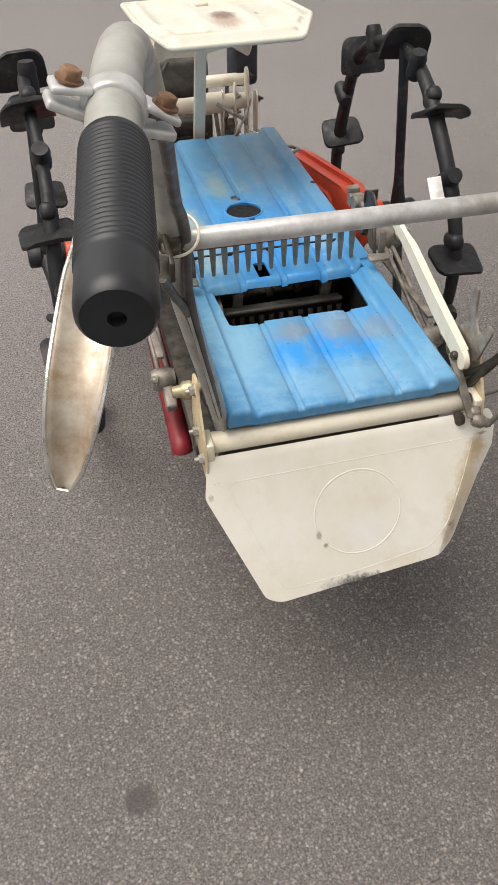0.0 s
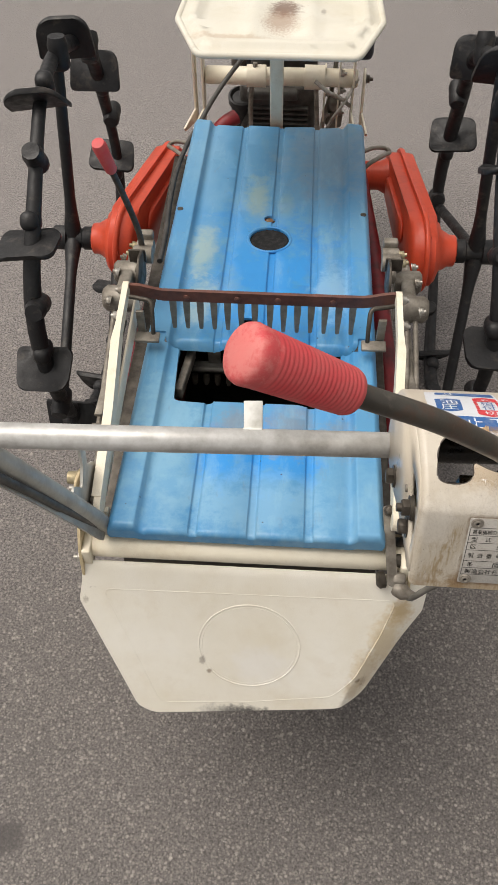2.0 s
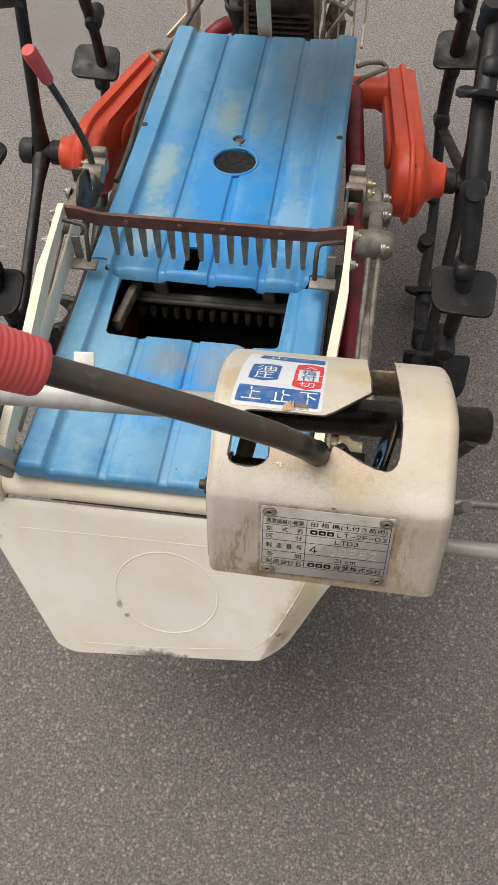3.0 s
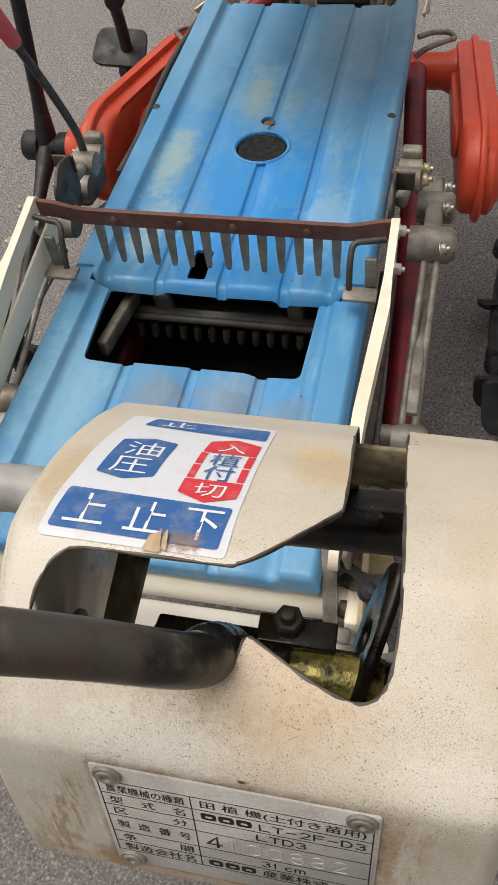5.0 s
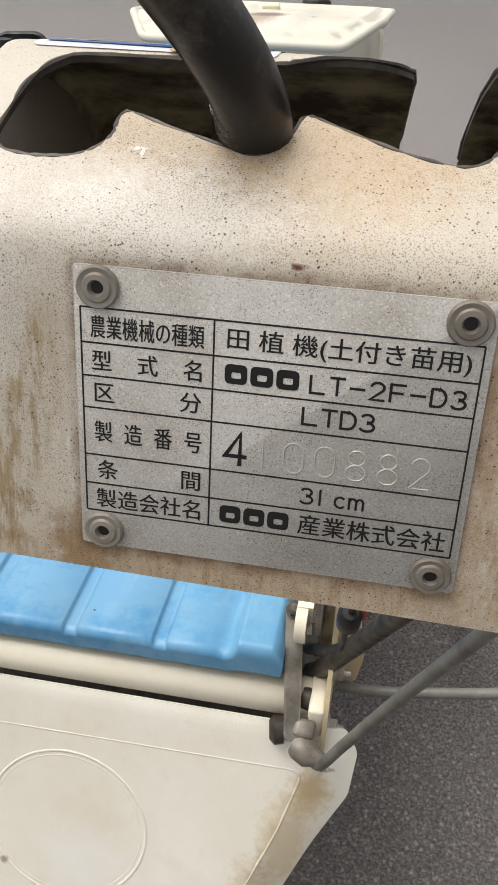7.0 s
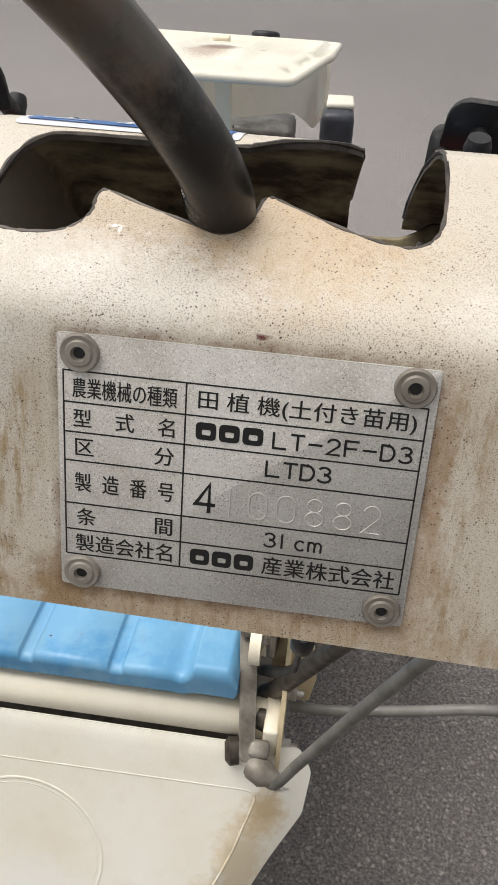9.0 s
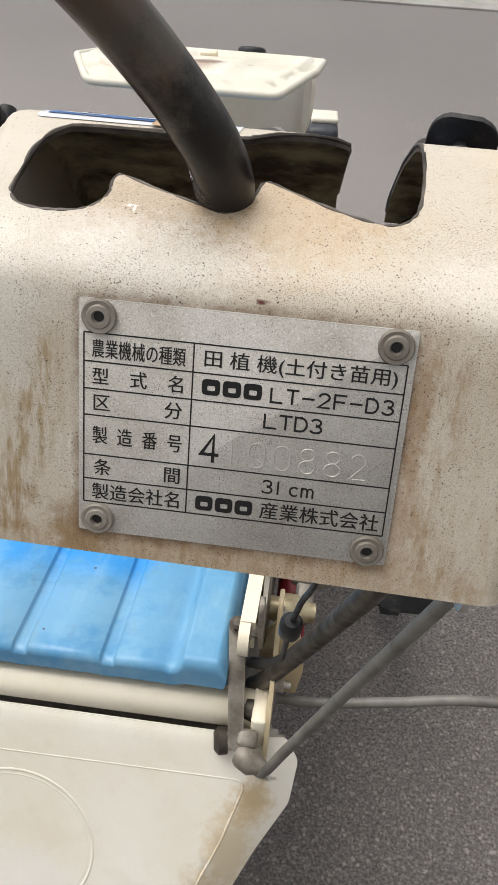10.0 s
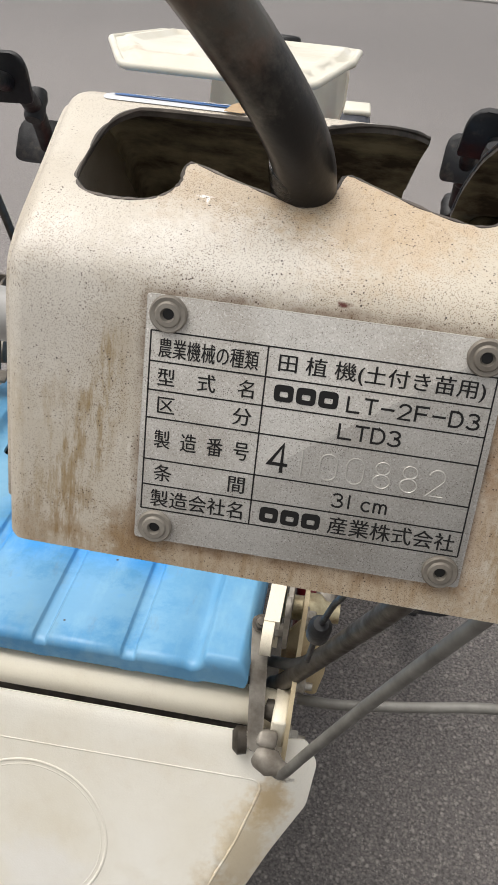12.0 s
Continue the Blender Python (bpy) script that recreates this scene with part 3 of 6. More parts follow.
def bend(bm, place):
    for v in bm.verts:
        v.co = place(v.co.x, v.co.y)
    return bm


def thicken(ob, t, offset=-1.0):
    s = ob.modifiers.new("thickness", "SOLIDIFY")
    s.thickness, s.offset = t, offset
    return ob


def sheet(name, loops, cuts_x, cuts_y, place, thick, material, parent, label="", outward=(0, 0, 1), inner=None, edge=None, eps=0.0006):
    """A bent plate: flat loops cut into strips, bent by place(u, v), given a back and edges, with true normals."""
    flat = fill(bmesh.new(), loops)
    cut(flat, "x", cuts_x)
    cut(flat, "y", cuts_y)
    bmesh.ops.triangulate(flat, faces=flat.faces)
    flat.verts.index_update()
    uv = [(v.co.x, v.co.y) for v in flat.verts]
    tris = [tuple(v.index for v in f.verts) for f in flat.faces]
    rim = [(e.verts[0].index, e.verts[1].index, [v.index for v in e.link_faces[0].verts]) for e in flat.edges if len(e.link_faces) == 1]
    flat.free()
    pts = [place(u, v) for u, v in uv]
    nrm = []
    for u, v in uv:
        n = (place(u + eps, v) - place(u - eps, v)).cross(place(u, v + eps) - place(u, v - eps))
        nrm.append(n.normalized() if n.length > 1e-12 else V(outward).normalized())
    if sum(q.dot(V(outward)) for q in nrm) < 0:
        nrm = [-q for q in nrm]
    area = lambda t: (pts[t[1]] - pts[t[0]]).cross(pts[t[2]] - pts[t[0]])
    tris = [t if area(t).dot(nrm[t[0]]) > 0 else t[::-1] for t in tris]
    n = len(pts)
    verts = pts + [p - q * thick for p, q in zip(pts, nrm)]
    faces = list(tris) + [tuple(k + n for k in t[::-1]) for t in tris]
    slots = [0] * len(tris) + [1 if inner else 0] * len(tris)
    normals = [nrm[k] for t in tris for k in t] + [-nrm[k] for t in tris for k in t[::-1]]
    ways = {(t[k], t[(k + 1) % 3]) for t in tris for k in range(3)}
    for i, j, _ in rim:
        if (i, j) not in ways:
            i, j = j, i
        quad = (j, i, i + n, j + n)
        w = (verts[i] - verts[j]).cross(verts[i + n] - verts[i])
        w = w.normalized() if w.length > 1e-14 else V(outward)
        faces.append(quad)
        normals += [w] * 4
        slots.append((2 if inner else 1) if edge else 0)
    me = bpy.data.meshes.new(name)
    me.from_pydata(verts, [], faces)
    for mat in (material, inner, edge):
        if mat:
            me.materials.append(mat)
    me.polygons.foreach_set("material_index", slots)
    me.shade_smooth()
    me.normals_split_custom_set(normals)
    ob = new(name, me)
    if parent:
        ob.parent = parent
        if parent.type == "EMPTY":
            ob.matrix_parent_inverse = Matrix.Translation(parent.location).inverted()
    if label:
        tagged(ob, label)
    return ob


def circle(cx, cy, r, n=32, ry=None):
    return [(cx + r * math.cos(2 * math.pi * k / n), cy + (ry or r) * math.sin(2 * math.pi * k / n)) for k in range(n)]


def arc(cx, cy, rx, ry, a0, a1, n=10):
    return [(cx + rx * math.cos(radians(a0 + (a1 - a0) * k / n)), cy + ry * math.sin(radians(a0 + (a1 - a0) * k / n))) for k in range(n + 1)]


# single-line characters in a unit box
STROKES = {
    "L": [[(0, 1), (0, 0), (1, 0)]],
    "T": [[(0, 1), (1, 1)], [(0.5, 1), (0.5, 0)]],
    "F": [[(1, 1), (0, 1), (0, 0)], [(0, 0.52), (0.85, 0.52)]],
    "D": [[(0.45, 0), (0, 0), (0, 1), (0.45, 1)] + arc(0.45, 0.5, 0.55, 0.5, 90, -90, 12)],
    "-": [[(0, 0.5), (1, 0.5)]],
    "1": [[(0.5, 1), (0.5, 0)]],
    "2": [arc(0.5, 0.72, 0.46, 0.28, 165, -35, 10) + [(0.02, 0), (1, 0)]],
    "3": [arc(0.45, 0.76, 0.42, 0.24, 150, -90, 10) + arc(0.45, 0.26, 0.5, 0.26, 90, -150, 12)],
    "4": [[(0.72, 0), (0.72, 1), (0, 0.27), (1, 0.27)]],
    "0": [[(0, 0.3), (0, 0.7)] + arc(0.5, 0.7, 0.5, 0.3, 180, 0, 10)[1:] + arc(0.5, 0.3, 0.5, 0.3, 0, -180, 10)],
    "8": [arc(0.5, 0.76, 0.42, 0.24, -90, 270, 16), arc(0.5, 0.26, 0.5, 0.26, 90, 450, 16)],
    "c": [arc(0.5, 0.35, 0.5, 0.35, 50, 310, 12)],
    "m": [[(0, 0), (0, 0.7)], arc(0.25, 0.45, 0.25, 0.25, 180, 0, 6) + [(0.5, 0)], arc(0.75, 0.45, 0.25, 0.25, 180, 0, 6) + [(1, 0)]],
}


def ribbon(bm, line, t, place):
    """A flat line of width t through 2D points."""
    p = [Vector(q) for q in line]
    ring = (p[0] - p[-1]).length < 1e-6
    if ring:
        p = p[:-1]
    n, pairs = len(p), []
    for i in range(n):
        a = p[i] - p[i - 1] if i or ring else p[1] - p[0]
        b = p[(i + 1) % n] - p[i] if i < n - 1 or ring else p[-1] - p[-2]
        a, b = a.normalized(), b.normalized()
        d = (a + b).normalized() if (a + b).length > 0.1 else a
        side = Vector((-d.y, d.x)) * (t / 2 / max(0.5, d.dot(a)))
        end = Vector((0, 0)) if ring or 0 < i < n - 1 else d * (t * 0.3 if i else -t * 0.3)
        pairs.append((bm.verts.new(place(*(p[i] + side + end))), bm.verts.new(place(*(p[i] - side + end)))))
    for i in range(n if ring else n - 1):
        (a, b), (c, d) = pairs[i], pairs[(i + 1) % n]
        bm.faces.new((a, b, d, c))


def stroked(text, boxes, place, t, material, parent, name="lettering", raised=0.0):
    """Plain single-line characters, each in its own box (left, bottom, width, height)."""
    bm = bmesh.new()
    for ch, (u, v, w, h) in zip(text, boxes):
        for line in STROKES[ch]:
            pts = [(u + q[0] * w, v + q[1] * h) for q in line]
            if raised:
                tube(bm, [place(*q) for q in pts], raised, 1, 6, smooth=False)
            else:
                ribbon(bm, pts, t, place)
    return part(name, bm, material, parent, "", 0 if not raised else 60)


def lettering(body, width, height, cx, cy, place, material, parent, name="lettering", heavy=0.0):
    """Words fitted into a box about (cx, cy) of a 2D face, laid on it by place(u, v)."""
    data = bpy.data.curves.new("letters", "FONT")
    data.body = body
    data.resolution_u = 3
    ob = bpy.data.objects.new("letters", data)
    scene.collection.objects.link(ob)
    me = bpy.data.meshes.new_from_object(ob.evaluated_get(bpy.context.evaluated_depsgraph_get()))
    bpy.data.objects.remove(ob)
    bm = bmesh.new()
    bm.from_mesh(me)
    xs, ys = [v.co.x for v in bm.verts], [v.co.y for v in bm.verts]
    x0, x1, y0, y1 = min(xs), max(xs), min(ys), max(ys)
    for v in bm.verts:
        u, h = cx + ((v.co.x - x0) / (x1 - x0) - 0.5) * width, cy + ((v.co.y - y0) / (y1 - y0) - 0.5) * height
        v.co = (u, h, 0)
    copies = bmesh.ops.duplicate(bm, geom=bm.verts[:] + bm.edges[:] + bm.faces[:])["geom"] if heavy else []
    for v in copies:
        if isinstance(v, bmesh.types.BMVert):
            v.co.x, v.co.y, v.co.z = v.co.x + heavy, v.co.y + heavy * 0.6, 1.0
    for v in bm.verts:
        v.co = place(v.co.x, v.co.y) + (PL_N * 0.00001 if v.co.z else V(0, 0, 0))
    for f in bm.faces:
        f.smooth = False
    me2 = bpy.data.meshes.new(name)
    bm.to_mesh(me2)
    bm.free()
    me2.materials.append(material)
    ob = new(name, me2)
    ob.parent = parent
    return ob


# ---- ground ----
bm = bmesh.new()
bmesh.ops.create_grid(bm, x_segments=8, y_segments=8, size=400)
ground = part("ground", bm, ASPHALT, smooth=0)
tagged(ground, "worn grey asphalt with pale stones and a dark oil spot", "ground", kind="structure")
bm = bmesh.new()
box(bm, (0, 7.4, 0.004), (40, 3.6, 0.016), None, 0.004)
strip = tagged(part("pavement", bm, CONCRETE), "pale concrete strip beyond the asphalt", "pavement", kind="structure")

# ---- the walk-behind rice transplanter ----
planter = tagged(new("rice_transplanter"), "old two-row walk-behind rice transplanter, blue cover, cream panels, black paddle wheels", "farm machine")
planter.location = (0, 1.2, 0)
planter.empty_display_size = 0.2


def top_z(y):
    """Height of the blue cover along the machine."""
    return 0.498 - 0.105 * (y - 0.85)


# cross-section of the blue cover: x and rise; flat-bottomed grooves run along the machine
GROOVES, GROOVE_TOP, GROOVE_FLAT, GROOVE_DEEP = (-0.056, 0.006, 0.066), 0.0058, 0.0034, 0.0032


def cover_rise(x):
    h = 0.0
    for g in GROOVES:
        a = abs(x - g)
        if a < GROOVE_TOP:
            t = min(1.0, (GROOVE_TOP - a) / (GROOVE_TOP - GROOVE_FLAT))
            h -= GROOVE_DEEP * t * t * (3 - 2 * t)
    b = abs(x)
    if b > 0.112:
        t = min(1.0, (b - 0.112) / 0.006)
        h += 0.008 * t * t * (3 - 2 * t)
    if 0.103 < b < 0.113:
        h -= 0.003 * (1 - abs(b - 0.108) / 0.005)
    if b > 0.138:
        h -= 0.010 * ((b - 0.138) / 0.008) ** 2
    return h


CUT_X = sorted({s * v for s in (-1, 1) for v in (0.103, 0.108, 0.112, 0.1135, 0.115, 0.1165, 0.118, 0.120, 0.138, 0.1405, 0.143, 0.032, 0.085)} | {g + s * w for g in GROOVES for s in (-1, 1) for w in (0.0012, 0.0034, 0.0039, 0.0046, 0.0053, 0.0058)})


def cover_at(x, y):
    f = max(0.0, 0.7815 - y) / 0.0065
    z = top_z(y) + cover_rise(x) * max(0.25, 1.0 - 0.5 * f * f)
    return V(x, y if f <= 0 else 0.7815 - 0.0065 * math.sin(min(f, 1.0) * math.pi / 2), z - 0.0065 * (1 - math.cos(min(f, 1.0) * math.pi / 2)) - 0.024 * max(0.0, f - 1.0))


# front cover, with its U-shaped opening
u_shape = [(-0.146, 0.772), (0.146, 0.772), (0.146, 1.085), (0.1235, 1.085), (0.1235, 1.062), (0.102, 1.066), (0.099, 0.970), (0.060, 0.9675), (0.052, 0.971), (-0.052, 0.971), (-0.060, 0.9675), (-0.099, 0.970), (-0.104, 1.068), (-0.1225, 1.066), (-0.1225, 1.085), (-0.146, 1.085)]
u_shape = rounded(u_shape, [0.004, 0.004, 0, 0, 0.004, 0.008, 0.007, 0.004, 0.004, 0.004, 0.004, 0.007, 0.008, 0.004, 0, 0])
front_cover = sheet("front_cover", [u_shape], CUT_X, [0.7735, 0.775, 0.7763, 0.7776, 0.7789, 0.7802, 0.7815, 0.786, 0.80, 0.82, 0.85, 0.90, 0.95, 1.0, 1.04], cover_at, 0.0035, BLUE, planter, "faded blue ribbed plastic cover with a cut-out")

# rear cover: tongue with a scalloped front edge, plug and slot
scallop = [(-0.122, 1.074), (-0.117, 1.070), (-0.062, 1.0695), (-0.056, 1.071), (0.0, 1.0705), (0.056, 1.071), (0.062, 1.0695), (0.118, 1.070), (0.123, 1.074)]
outline = scallop + [(0.123, 1.0845), (0.146, 1.0845), (0.145, 1.640), (0.120, 1.644), (0.066, 1.638), (0.058, 1.642), (0.006, 1.640), (-0.052, 1.642), (-0.060, 1.638), (-0.118, 1.642), (-0.1475, 1.646), (-0.146, 1.0845), (-0.122, 1.0845)]
slot = rounded([(-0.030, 1.083), (-0.012, 1.083), (-0.012, 1.125), (-0.030, 1.125)], 0.003)
rear_cover = sheet("rear_cover", [rounded(outline, 0.002, 2), circle(0.0, 1.306, 0.0285, 36), circle(-0.002, 1.358, 0.0085, 18), slot], CUT_X, [1.0715, 1.073, 1.0745, 1.076, 1.078, 1.080, 1.082] + [1.10 + 0.025 * k for k in range(23)], lambda x, y: V(x, y, top_z(y) + cover_rise(x) + 0.0035 - 0.013 * max(0.0, (1.082 - y) / 0.012) ** 2.2), 0.0035, BLUE, planter, "long faded blue ribbed plastic cover")
bm = bmesh.new()
tilt = V(0, 0.105, 1).normalized()
lathe(bm, (0, 1.306, top_z(1.306) - 0.009), tilt, [(0, 0.031), (0.004, 0.031), (0.005, 0.0275), (0.0085, 0.0275), (0.0095, 0.0262), (0.0095, 0.024), (0.0085, 0.0225), (0.0090, 0.010)], 36)
part("plug", bm, PLUG, rear_cover, "round black rubber plug")
bm = bmesh.new()
tube(bm, [V(0.0310 * math.cos(a), 1.306 + 0.0310 * math.sin(a), top_z(1.306 + 0.0310 * math.sin(a)) + 0.0030) for a in [2 * math.pi * k / 40 for k in range(41)]], 0.0022, 1, 8, smooth=False)
part("plug_collar", bm, BLUE, rear_cover)
bm = bmesh.new()
hexbolt(bm, (-0.002, 1.358, top_z(1.358) - 0.004), tilt, 0.0062, 0.004, 0)
part("bolt", bm, RUST, rear_cover, "rusty bolt head")
for s in (-1, 1):
    bm = bmesh.new()
    lathe(bm, (s * 0.137, 1.366, top_z(1.366) + 0.0110), tilt, [(0, 0.0046), (0.0012, 0.0044), (0.002, 0.002)], 14)
    part("screw", bm, STEEL_DARK, rear_cover)
for s in (-1, 1):
    bm = bmesh.new()
    slab(bm, [(0.800, 0.440), (1.632, 0.385), (1.632, top_z(1.632) - 0.004), (0.800, top_z(0.80) - 0.010)], in_yz(s * 0.1425 - 0.001), 0.002)
    part("side_skirt", bm, BLUE, rear_cover)

# cream front panel with a pressed ring
PANEL_O, PANEL_V = V(0, 0.752, 0.440), V(0, 0.080, 0.155).normalized()
PANEL_N = PANEL_V.cross(V(1, 0, 0)).normalized()
if PANEL_N.y > 0:
    PANEL_N = -PANEL_N


def panel_at(x, v):
    """x across, v up the panel's slope; the margin beyond the right bead is bent back."""
    h = -(v - 0.016) * 0.2 if v > 0.016 else 0.0
    d = x - (0.166 + (v + 0.010) * 0.342)
    if d > 0:
        h -= min(0.72, max(0.28, 0.16 - v * 4.5)) * d * d / (d + 0.0018)
    return PANEL_O + V(x, 0, 0) + PANEL_V * v + PANEL_N * h


panel_line = rounded([(-0.176, 0.022), (0.190, 0.023), (0.1990, 0.006), (0.1960, -0.028), (0.1755, -0.072), (0.1540, -0.127), (0.1400, -0.153), (0.1240, -0.163), (0.104, -0.168), (-0.012, -0.180), (-0.103, -0.189), (-0.122, -0.180), (-0.183, -0.030), (-0.179, -0.008)], [0.004, 0.004, 0.004, 0.004, 0.01, 0.012, 0.008, 0.008, 0.012, 0.02, 0.008, 0.008, 0.006, 0.006])
front_panel = sheet("front_panel", [panel_line], [k * 0.02 for k in range(-9, 5)] + [0.096 + k * 0.007 for k in range(15)], [0.016, 0.019] + [-0.18 + k * 0.01 for k in range(20)], panel_at, 0.0016, CREAM_PANEL, planter, "cream pressed-steel panel with a raised ring and scuffed lower edge", PANEL_N)

ring_line = [panel_at(0.007 + 0.0570 * math.cos(a), -0.083 + 0.0570 * math.sin(a)) - PANEL_N * 0.0011 for a in [2 * math.pi * k / 64 for k in range(65)]]
part("pressed_ring", tube(bmesh.new(), ring_line, 0.0016, 1, 10, smooth=False), CREAM_PANEL, front_panel, "pressed ring")
ring_line = [panel_at(0.007 + 0.0535 * math.cos(a), -0.083 + 0.0535 * math.sin(a)) - PANEL_N * 0.0007 for a in [2 * math.pi * k / 64 for k in range(65)]]
part("pressed_ring", tube(bmesh.new(), ring_line, 0.0009, 1, 8, smooth=False), CREAM_PANEL, front_panel)
bead = rounded([(-0.156, -0.014), (0.166, -0.010), (0.152, -0.060), (0.128, -0.122), (0.104, -0.150), (-0.004, -0.166), (-0.096, -0.172)], 0.010, 5)
part("pressed_bead", tube(bmesh.new(), [panel_at(q[0], q[1]) - PANEL_N * 0.0009 for q in bead + bead[:1]], 0.0012, 1, 8, smooth=False), CREAM_PANEL, front_panel)

# cream cross tube under the cover's front edge, and its end brackets
bm = bmesh.new()
rod(bm, (-0.166, 0.778, 0.4685), (0.168, 0.780, 0.4665), 0.0132, 24)
part("cross_tube", bm, CREAM, planter, "cream painted steel cross tube")
for s in (-1, 1):
    bm = bmesh.new()
    pts = [(0.752, 0.440), (0.764, 0.424), (0.830, 0.440), (0.838, 0.480), (0.822, 0.545), (0.800, 0.552), (0.788, 0.520), (0.762, 0.482)]
    slab(bm, rounded(pts, 0.006), in_yz(s * 0.176 - 0.0015), 0.003, 0.0006)
    br = part("end_bracket", bm, CREAM_RUSTY, planter, "cream steel bracket with rust-stained bolt holes")
    for y, z in ((0.770, 0.452), (0.800, 0.470), (0.812, 0.525)):
        bm = bmesh.new()
        hexbolt(bm, (s * 0.1775, y, z), (s, 0, 0), 0.006, 0.005, 0.006)
        part("bolt", bm, ZINC, br)
    bm = bmesh.new()
    hexbolt(bm, (s * 0.154, 0.800, 0.500), (-s, 0, 0), 0.006, 0.005, 0.0)
    part("bolt", bm, CREAM, br)
    bm = bmesh.new()
    box(bm, (s * 0.170, 0.775, 0.466), (0.010, 0.030, 0.030), (0, 0, 0), 0.002)
    part("end_plate", bm, CREAM, br)

# dark plates added to darken gaps under the cover's edges and behind the panel
bm = bmesh.new()
box(bm, (0, 0.815, 0.405), (0.30, 0.004, 0.085), None, 0.0008)
chassis = part("gap_filler", bm, STEEL_DARK, planter, "dark steel plate added to blacken the gap behind the panel")
# side fillers, added too, hide the red rails below
for s, y, length, x, w in ((-1, 1.21, 0.78, 0.163, 0.030), (1, 1.00, 0.36, 0.156, 0.018)):
    bm = bmesh.new()
    box(bm, (s * x, y, 0.404 - 0.05 * (y - 1.0)), (w, length, 0.020), (-3, 0, 0), 0.002)
    part("side_gap_filler", bm, STEEL_DARK, chassis)

# swing arms on both sides
for s in (-1, 1):
    bm = bmesh.new()
    xa, xb = s * 0.1655, s * 0.1545
    line = [(xa, 1.086, 0.553), (xa, 1.03, 0.547), (s * 0.164, 1.0, 0.544), (s * 0.157, 0.90, 0.535), (xb, 0.797, 0.522)]
    for (p, q), h0, h1 in zip(zip(line, line[1:]), (0.016, 0.018, 0.022, 0.026), (0.018, 0.022, 0.026, 0.026)):
        vs = [bm.verts.new((px + s * w, py, pz + e * h / 2)) for (px, py, pz), h in ((p, h0), (q, h1)) for e in (-1, 1) for w in ((-0.0035, 0.0035) if py > 1.01 else (-0.0035, 0.0065))]
        for a in ((0, 1, 3, 2), (4, 6, 7, 5), (0, 4, 5, 1), (2, 3, 7, 6), (0, 2, 6, 4), (1, 5, 7, 3)):
            bm.faces.new([vs[k] for k in a])
    bmesh.ops.remove_doubles(bm, verts=bm.verts, dist=1e-5)
    for y, z, x in ((1.088, 0.553, xa), (0.795, 0.522, xb)):
        lathe(bm, (x - s * 0.0036, y, z), (s, 0, 0), [(0, 0.0085 if y > 1 else 0.0125), (0.0072, 0.0085 if y > 1 else 0.0125)], 20)
    arm = part("swing_arm", bm, CREAM, planter, "cream flat steel arm beside the blue cover")
    for y, z in ((1.085, 0.553), (1.045, 0.549), (0.80, 0.524)):
        bm = bmesh.new()
        hexbolt(bm, (s * (0.169 if y > 1 else 0.158), y, z), (s, 0, 0), 0.005, 0.005, 0.004)
        part("bolt", bm, ZINC, arm)
    if s < 0:
        bm = bmesh.new()
        box(bm, (s * 0.1575, 0.965, 0.512), (0.003, 0.28, 0.030), (3, 0, 0), 0.001)
        part("inner_plate", bm, CREAM, arm)

# seedling comb: brown strip on a bar with hanging teeth
bm = bmesh.new()
line = curve([(-0.162, 1.089, 0.549), (-0.148, 1.091, 0.546), (-0.128, 1.095, 0.537), (-0.108, 1.097, 0.534), (0, 1.098, 0.533), (0.110, 1.097, 0.534), (0.130, 1.095, 0.537), (0.150, 1.091, 0.546), (0.164, 1.089, 0.550)], 5)
rows = [[bm.verts.new(q + V(0, dy, dz)) for dy, dz in ((0, -0.0085), (0.0045, -0.0085), (0.0045, 0.0085), (0, 0.0085))] for q in line]
for a, b in zip(rows, rows[1:]):
    for k in range(4):
        bm.faces.new((a[k], a[(k + 1) % 4], b[(k + 1) % 4], b[k]))
bm.faces.new(rows[0])
bm.faces.new(rows[-1][::-1])
comb = part("seedling_comb", bm, COMB_STRIP, planter, "brown steel strip carrying grey hanging teeth")
for k in range(14):
    bm = bmesh.new()
    x = -0.112 + k * 0.0172 + (0.002 if k > 6 else 0)
    pts = [(-0.0045, 0.0), (0.0045, 0.0), (0.0042, -0.02), (0.0024, -0.050), (-0.0024, -0.050), (-0.0042, -0.02)]
    slab(bm, rounded(pts, 0.0016, 2), lambda u, v, w, x=x: V(x + u, 1.0990 + w + v * 0.10, 0.531 + v), 0.003)
    part("tooth", bm, COMB_TEETH, comb)
for x in (-0.094, -0.030, 0.020, 0.088):
    bm = bmesh.new()
    lathe(bm, (x, 1.0972, 0.533), (0, -1, 0), [(0, 0.0042), (0.0014, 0.004), (0.0024, 0.002)], 12)
    part("rivet", bm, COMB_STRIP, comb)
for s in (-1, 1):
    bm = bmesh.new()
    tube(bm, [(s * 0.160, 1.075, 0.552), (s * 0.146, 1.072, 0.552), (s * 0.1335, 1.068, 0.551), (s * 0.131, 1.058, 0.540), (s * 0.131, 1.050, 0.515)], 0.0028, 6, 8)
    part("wire_clip", bm, STEEL_DARK, comb)
    bm = bmesh.new()
    box(bm, (s * 0.140, 1.055, 0.503), (0.030, 0.016, 0.004), (0, 0, 0), 0.001)
    box(bm, (s * 0.148, 1.066, 0.520), (0.010, 0.004, 0.035), (0, 0, 0), 0.001)
    part("clip_bracket", bm, ALU, comb)

